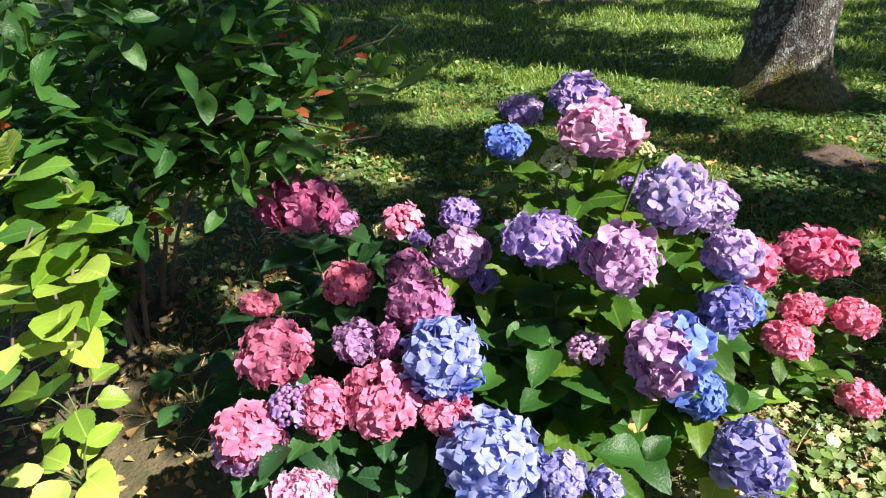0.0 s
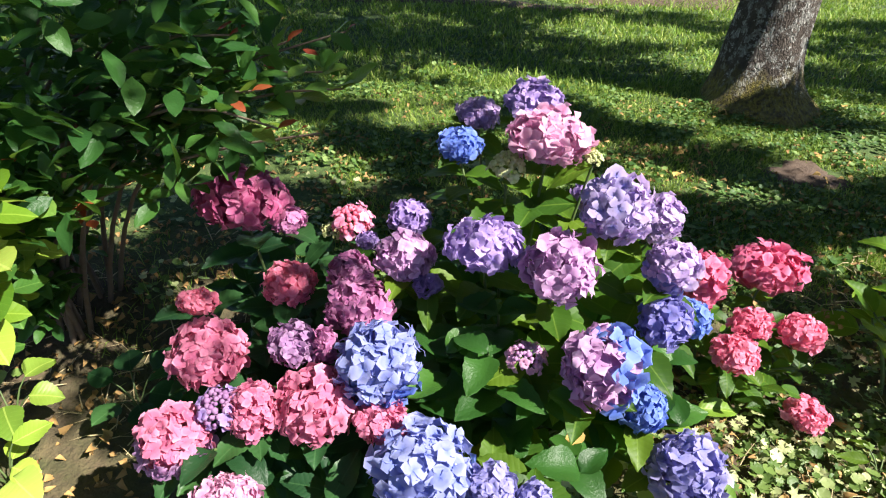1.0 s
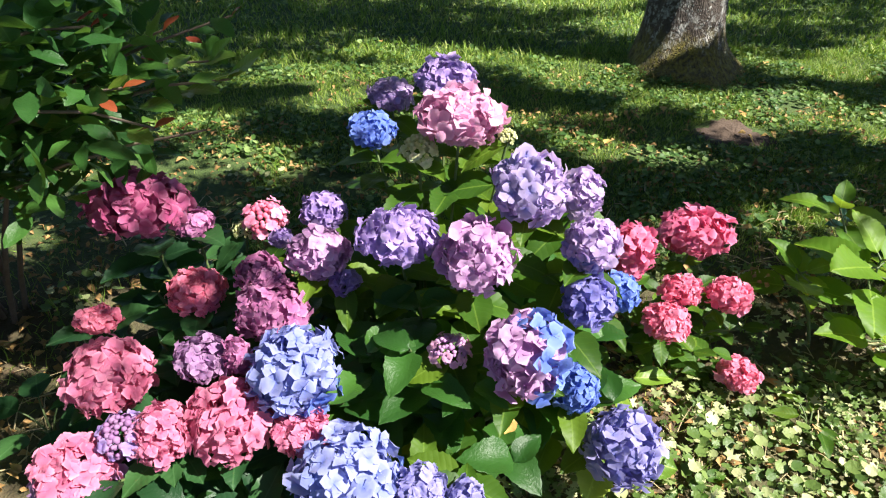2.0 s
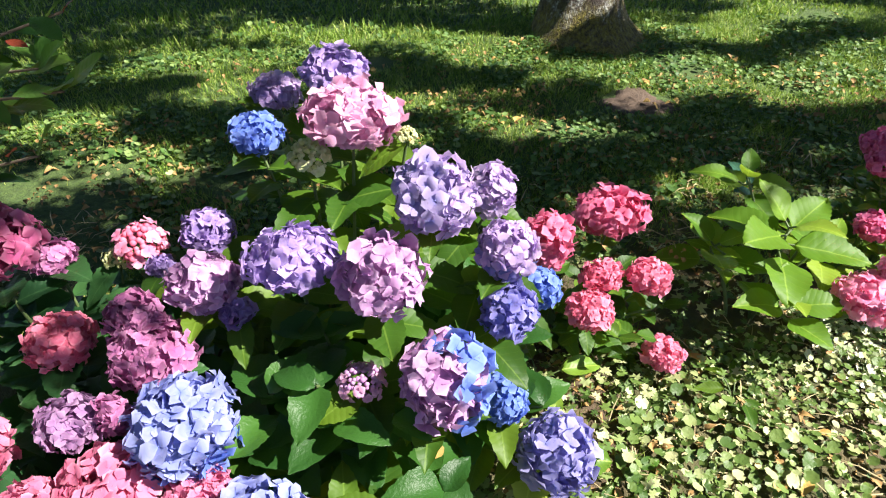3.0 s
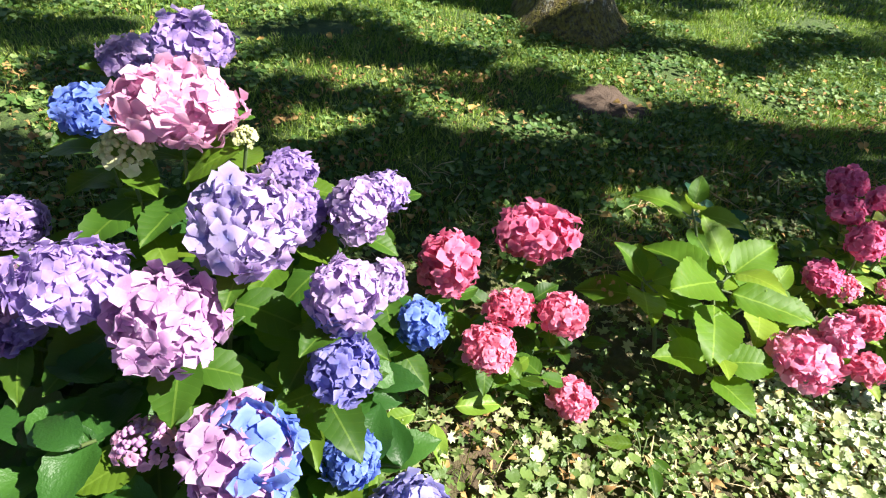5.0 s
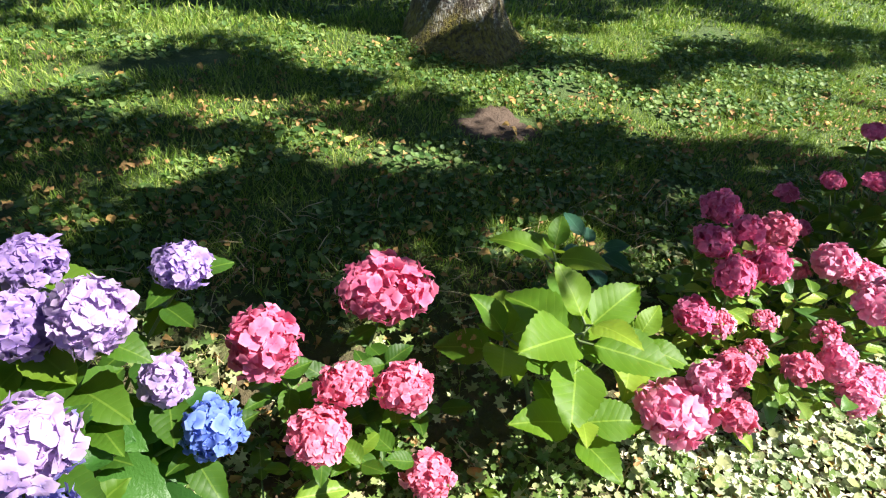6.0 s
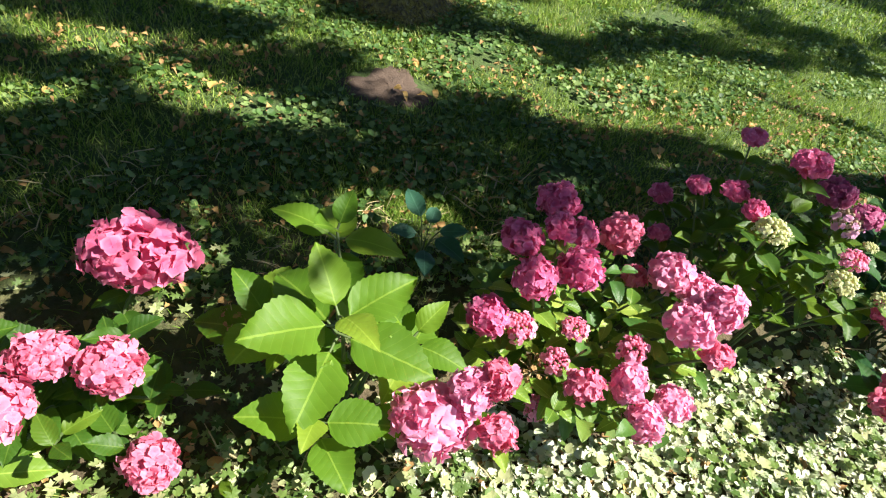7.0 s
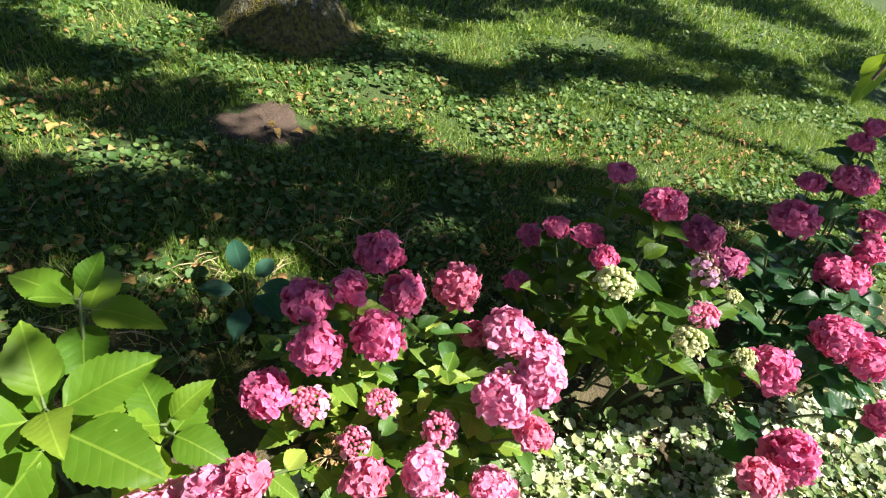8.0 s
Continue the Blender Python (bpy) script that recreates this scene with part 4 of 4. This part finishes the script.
def high_crown(tree, cx, cy, cz, rx, ry, rz, n, leaf, seed):
    """A closed upper crown out of view, set high to hold back sky light."""
    r = np.random.default_rng(seed)
    clumps = r.normal(0, 1, (90, 3))
    clumps /= np.linalg.norm(clumps, axis=1)[:, None]
    clumps *= (r.uniform(0.35, 1, 90) ** 0.5)[:, None]
    p = clumps[r.integers(0, 90, n)] + r.normal(0, 0.13, (n, 3))
    s = leaf * r.uniform(0.7, 1.3, n)
    m = poses_np(cx + rx * p[:, 0], cy + ry * p[:, 1], cz + rz * p[:, 2], r.uniform(0, 6.283, n), r.normal(0, 0.6, n), r.normal(0, 0.6, n), s, s, s)
    tagged(child("upper_crown", joined("upper_crown", SPRAY_V, SPRAY_F, m, LEAF_CROWN), tree), "dense unseen upper crown of green leaves that blocks the sky", kind="stuff")


# sunny gaps under the trees: x, y, half width and half depth of each spot on the lawn
SUNNY = [(-0.3, 4.3, 0.32, 0.2), (0.2, 4.3, 0.2, 0.12), (0.2, 4.85, 0.3, 0.12), (0.97, 4.58, 0.3, 0.12), (1.6, 4.08, 0.3, 0.17),
         (1.31, 3.1, 0.15, 0.08), (0.95, 3.45, 0.13, 0.12), (1.6, 2.92, 0.14, 0.06), (2.11, 2.27, 0.13, 0.06), (0.72, 2.94, 0.14, 0.06),
         (0.43, 3.52, 0.12, 0.07), (0.0, 3.86, 0.3, 0.13), (-0.48, 3.08, 0.18, 0.1), (-0.9, 3.52, 0.22, 0.12), (2.1, 3.72, 0.25, 0.12), (2.22, 3.28, 0.16, 0.05), (1.9, 4.5, 0.25, 0.1), (1.45, 4.68, 0.25, 0.1)]
SUNNY_FAR = [(2.55, 3.5, 0.35, 0.16), (3.0, 3.4, 0.3, 0.13), (2.9, 3.76, 0.35, 0.12), (3.35, 3.1, 0.3, 0.1), (3.75, 3.4, 0.45, 0.2), (4.5, 3.6, 0.6, 0.26),
             (4.3, 3.15, 0.6, 0.2), (4.75, 2.95, 0.5, 0.3), (5.9, 3.4, 1.0, 0.4), (3.5, 4.35, 0.5, 0.14), (4.5, 4.65, 0.7, 0.2), (6.9, 5.3, 0.8, 0.4),
             (1.9, 6.5, 0.8, 0.4), (2.5, 5.5, 0.5, 0.2), (-0.6, 6.8, 0.5, 0.3), (-1.1, 2.9, 0.3, 0.1), (-1.35, 2.3, 0.2, 0.1), (5.4, 2.6, 0.9, 0.4)]


def dapple(seed, n, x0, x1, y0, y1, wide):
    """Sprays whose shade covers the lawn but for the sunny spots."""
    r = random.Random(seed)
    out = []
    for _ in range(n):
        x, y = r.uniform(x0, x1), r.uniform(y0, y1)
        rx = r.uniform(0.5, 1.0) * wide
        ry = rx * r.uniform(0.4, 0.65)
        if all(((x - a) / (c + rx * 0.82)) ** 2 + ((y - b) / (d + ry * 0.82)) ** 2 > 1 for a, b, c, d in SUNNY + SUNNY_FAR):
            out.append((x, y, rx, ry, r.uniform(0.7, 1.7)))
    return out


lawn_tree = tagged(new("tree"), "old broad-leaved tree with rough lichened bark and mossy foot", "tree")
child("trunk", trunk_mesh("trunk", 2.37, 4.42, 0.26, 4.2, 0.24, 5, (0.04, 0.02)), lawn_tree, label="grey rough bark with pale lichen, mossy at the foot")
limbs(lawn_tree, (2.5, 4.5, 3.9), [(4.6, 3.6, 5.2), (1.2, 5.6, 5.4), (3.6, 6.0, 5.6), (5.6, 4.4, 4.9)], 0.10)
crown(lawn_tree, dapple(3, 1300, -3.2, 8.5, 3.9, 7.6, 0.32), 0.09, 31)

# Unseen tree, added only to keep sky light off the bed and lawn.
sky_blocker = tagged(new("tree"), "unseen leafy tree, added to block sky light", "tree")
child("trunk", trunk_mesh("trunk", -4.6, -1.8, 0.22, 4.0, 0.15, 14, (0.05, 0.02)), sky_blocker)
limbs(sky_blocker, (-4.4, -1.75, 3.8), [(-2.4, -1.6, 4.8), (-1.2, -2.4, 5.0), (-3.2, 0.4, 5.0), (-4.8, 1.4, 4.9)], 0.10)
high_crown(sky_blocker, -2.2, -1.6, 4.9, 3.6, 2.6, 1.3, 15000, 0.11, 43)
high_crown(sky_blocker, -4.6, 2.4, 5.0, 2.2, 3.4, 1.6, 9000, 0.11, 44)
high_crown(lawn_tree, 2.6, 5.4, 7.0, 3.6, 3.0, 1.6, 16000, 0.11, 41)

# This tree is out of view; its sprays are set where shade should fall.
side_tree = tagged(new("tree"), "unseen tall tree beside the bed, set to shade lawn and bushes", "tree")
child("trunk", trunk_mesh("trunk", 9.6, 0.9, 0.20, 4.0, 0.14, 8, (-0.04, 0.03)), side_tree)
limbs(side_tree, (9.45, 1.0, 3.8), [(6.5, 1.25, 4.3), (5.4, 1.45, 4.1), (7.5, 2.3, 4.6), (5.0, 1.2, 4.2)], 0.09)
crown(side_tree, [(-1.75, 1.9, 0.5, 0.3, 1.4), (-1.3, 1.95, 0.35, 0.2, 1.3), (-0.9, 1.75, 0.2, 0.12, 1.0), (-1.0, 2.05, 0.3, 0.14, 1.3), (-0.95, 1.52, 0.16, 0.12, 1.2), (-0.9, 1.33, 0.14, 0.08, 1.2),
                  (-0.65, 1.42, 0.25, 0.1, 1.1), (-0.6, 1.6, 0.2, 0.1, 1.1), (-0.75, 1.25, 0.12, 0.08, 0.6), (1.93, 1.76, 0.17, 0.09, 1.5), (2.12, 1.95, 0.25, 0.1, 1.4), (2.6, 2.02, 0.3, 0.09, 1.4), (2.95, 1.95, 0.22, 0.1, 1.4), (3.2, 2.1, 0.3, 0.12, 1.4),
                  (3.3, 1.88, 0.16, 0.08, 1.2), (3.6, 2.0, 0.3, 0.1, 1.2), (2.45, 1.85, 0.12, 0.06, 1.2)]
      + dapple(5, 1700, -3.0, 5.4, 2.1, 4.1, 0.24) + dapple(6, 24, -2.6, -0.85, 1.5, 2.2, 0.18) + dapple(7, 60, 1.5, 2.2, 1.8, 2.14, 0.13) + dapple(8, 50, 0.2, 1.3, 1.98, 2.16, 0.13) + [(1.36, 1.70, 0.1, 0.06, 1.0)], 0.07, 32)

# a low twig of the side tree hangs into the view over the end of the bed
twig_end = Vector((3.31, 1.53, 1.14))
twig_pts = curve_pts((5.6, 1.45, 4.1), twig_end + Vector((0.05, 0.0, 0.22)), -0.25, 9) + [twig_end]
child("twig", tube("twig", twig_pts, [0.02 - 0.0018 * i for i in range(10)], TWIG, 6), side_tree)
for k in range(9):
    p = twig_end + Vector((rand.uniform(-0.02, 0.08), rand.uniform(-0.05, 0.05), 0.02 + 0.03 * k))
    a = rand.uniform(0, 6.283)
    child("leaf", rand.choice(LEAF_MESH), side_tree, leaf_pose(p, (0.7 * math.cos(a), 0.7 * math.sin(a), -0.9), (math.cos(a), math.sin(a) - 0.4, 0.8), rand.uniform(0.07, 0.10)), material=LEAF_FRESH)

# ---- shrub beside the bed ----
shrub = tagged(new("shrub"), "leafy shrub with glossy green leaves and reddish young shoots", "shrub")
SHRUB_BASE = Vector((-1.25, 1.75, gz(-1.25, 1.75)))
SPRAYS = [(-0.66, 0.92, 0.88), (-0.76, 0.92, 0.86), (-0.70, 1.02, 0.92), (-0.62, 0.82, 0.85), (-0.78, 1.0, 0.80), (-0.74, 0.86, 0.78), (-0.86, 1.02, 0.95), (-0.80, 0.98, 0.98), (-0.60, 0.74, 0.82), (-0.70, 0.70, 0.72), (-0.66, 0.82, 0.72), (-0.78, 0.95, 0.60), (-0.72, 1.13, 0.92), (-0.58, 1.10, 0.78), (-0.85, 1.25, 1.12), (-0.72, 1.45, 1.08),
          (-0.10, 1.40, 1.00), (-0.12, 1.60, 1.08), (-0.14, 1.30, 0.93), (-0.62, 1.50, 1.00), (-0.47, 1.55, 1.08), (-0.21, 1.22, 0.97), (-0.28, 1.30, 1.02), (-0.33, 1.36, 1.12), (-0.17, 1.52, 1.00), (-0.24, 1.48, 1.08),
          (-1.0, 1.3, 0.9), (-0.55, 1.75, 1.1), (-0.9, 1.8, 1.15), (-0.7, 1.7, 0.9), (-0.40, 1.75, 1.16), (-0.85, 1.1, 1.02), (-0.76, 0.88, 0.80), (-0.70, 0.78, 0.66)]
shrub_count = 0
LOW_HEADS = [(c, r * 1.35) for c, r in HEADS[bush_c] + HEADS[bush_a] if c.z > 0.5]
for k, end in enumerate(SPRAYS):
    end = Vector(end)
    foot = SHRUB_BASE + Vector((rand.uniform(-0.15, 0.15), rand.uniform(-0.15, 0.15), -0.02))
    pts = curve_pts(foot, end, rand.uniform(0.1, 0.5), 10)
    child("branch", tube("branch", pts, [0.010 - 0.00085 * i for i in range(10)], TWIG, 6), shrub)
    for j in range(8 if end.y < 1.05 else 14):
        u = 1 - (0.026 if end.x > -0.5 else 0.04) * j
        i = min(8, int(u * 9))
        p = pts[i].lerp(pts[i + 1], u * 9 - i) + Vector((rand.uniform(-0.05, 0.05), rand.uniform(-0.05, 0.05), rand.uniform(-0.07, 0.05))) * min(1.3, j / 4)
        a = rand.uniform(0, 6.283)
        way = Vector((math.cos(a), math.sin(a), rand.uniform(-0.4, 0.5)))
        if j < 2:
            way = (pts[9] - pts[8]).normalized() + 0.5 * way + Vector((0, 0, 0.6))
        # The nearest sprays mostly take the pale leaves, so they look sunlit.
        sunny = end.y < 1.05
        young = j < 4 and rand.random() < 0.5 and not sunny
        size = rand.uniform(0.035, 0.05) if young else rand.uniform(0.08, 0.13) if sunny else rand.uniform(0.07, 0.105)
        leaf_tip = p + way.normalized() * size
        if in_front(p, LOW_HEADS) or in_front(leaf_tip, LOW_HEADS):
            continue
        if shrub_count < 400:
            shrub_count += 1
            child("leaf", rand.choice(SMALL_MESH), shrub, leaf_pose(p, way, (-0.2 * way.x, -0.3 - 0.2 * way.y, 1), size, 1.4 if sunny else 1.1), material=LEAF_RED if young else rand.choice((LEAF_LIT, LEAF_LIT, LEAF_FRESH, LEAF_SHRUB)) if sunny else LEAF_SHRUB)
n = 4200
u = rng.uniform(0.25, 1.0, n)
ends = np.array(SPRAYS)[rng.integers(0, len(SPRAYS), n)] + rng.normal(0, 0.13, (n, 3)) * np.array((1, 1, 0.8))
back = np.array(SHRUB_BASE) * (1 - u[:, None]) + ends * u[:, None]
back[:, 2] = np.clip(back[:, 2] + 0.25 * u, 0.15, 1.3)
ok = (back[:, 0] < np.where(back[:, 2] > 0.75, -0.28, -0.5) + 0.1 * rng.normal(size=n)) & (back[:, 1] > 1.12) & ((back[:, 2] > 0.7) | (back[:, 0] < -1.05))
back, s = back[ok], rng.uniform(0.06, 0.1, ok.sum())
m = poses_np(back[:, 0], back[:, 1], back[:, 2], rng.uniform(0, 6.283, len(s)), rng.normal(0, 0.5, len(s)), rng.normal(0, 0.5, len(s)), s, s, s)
tagged(child("foliage", joined("foliage", *SMALLS[0], m, LEAF_SHRUB_SHADED), shrub), "inner mass of green leaves, shade put into their darker colour", kind="stuff")


# ---- low plants, dry things ----
def low_plant(x, y, label, material, leaves, length, height, seed, broad=1.25):
    """A young plant: a few broad leaves on thin stalks from one root."""
    r = random.Random(seed)
    ob = tagged(new("young_plant"), label, "plant")
    foot = Vector((x, y, gz(x, y) - 0.01))
    for k in range(leaves):
        a = 2 * math.pi * k / leaves + r.uniform(-0.4, 0.4)
        reach = length * r.uniform(0.25, 0.7)
        end = foot + Vector((reach * math.cos(a), reach * math.sin(a), height * r.uniform(0.6, 1.1)))
        child("stalk", tube("stalk", curve_pts(foot, end, 0.2, 5), [0.0035, 0.003, 0.003, 0.0025, 0.002], STEM, 5), ob)
        child("leaf", r.choice(LEAF_MESH), ob, leaf_pose(end, (math.cos(a), math.sin(a), r.uniform(-0.1, 0.25)), (0, -0.3, 1), length * r.uniform(0.75, 1.1), broad), material=material)
    return ob


low_plant(-0.80, 1.36, "young plant with dark round leaves on shaded soil", LEAF_DARK, 6, 0.12, 0.14, 3, 1.5)
low_plant(-1.02, 1.06, "low plant with broad green leaves, sunlight put into their pale colour", LEAF_LIT, 7, 0.11, 0.16, 4, 1.5)
low_plant(-0.92, 0.86, "low plant with broad green leaves, sunlight put into their pale colour", LEAF_LIT, 6, 0.10, 0.14, 5, 1.5)
low_plant(-1.12, 1.25, "low plant with broad green leaves beside the shrub", LEAF_SUNNY, 6, 0.11, 0.20, 6, 1.5)
low_plant(2.13, 2.02, "young plant with blue-green leaves at the lawn edge", LEAF_TEAL, 6, 0.13, 0.17, 7, 1.1)
low_plant(0.80, 1.12, "young plant with a broad pale green leaf", LEAF_SUNNY, 3, 0.15, 0.14, 8, 1.3)
low_plant(1.52, 1.22, "small weed with narrow green leaves in the bed", LEAF_MAIN, 6, 0.09, 0.07, 9, 0.8)
low_plant(1.05, 1.05, "small weed with narrow green leaves in the bed", LEAF_MAIN, 5, 0.08, 0.06, 10, 0.9)


def dried_head(x, y, z, seed):
    """A spent flower head: a tangle of thin brown stalks with withered ends."""
    r = random.Random(seed)
    ob = tagged(new("dried_flower_head"), "spent brown hydrangea head on a dry stalk", "flower head")
    top = Vector((x, y, z))
    foot = Vector((x + 0.03, y + 0.05, gz(x, y) - 0.01))
    child("stalk", tube("stalk", curve_pts(foot, top, 0.1, 6), [0.004] * 6, STRAW, 5), ob)
    for k in range(26):
        d = Vector((r.gauss(0, 1), r.gauss(0, 1), r.gauss(0.5, 0.7))).normalized()
        end = top + d * r.uniform(0.03, 0.055)
        child("stalk", tube("stalk", [top, top.lerp(end, 0.5) + Vector((0, 0, 0.006)), end], [0.0016, 0.0013, 0.001], STRAW, 4), ob)
        child("withered_floret", FLORET_MESH[k % 8], ob, Matrix.Translation(end) @ frame_to(d, r.uniform(0, 6)) @ Matrix.Scale(r.uniform(0.006, 0.010), 4), material=DRY)


dried_head(1.52, 1.66, 0.16, 2)
dried_head(2.30, 1.44, 0.14, 5)


caught = tagged(new("withered_leaf", FALLEN_MESH[1]), "beige withered leaf caught among the green hydrangea leaves", "fallen leaf")
caught.matrix_basis = leaf_pose((0.475, 0.985, 0.30), (0.2, 0.45, 0.75), (0.1, -0.9, 0.5), 0.05, 1.5)
low_plant(0.926, 1.40, "young plant with upright pale green leaves", LEAF_SUNNY, 4, 0.13, 0.09, 12, 0.85)
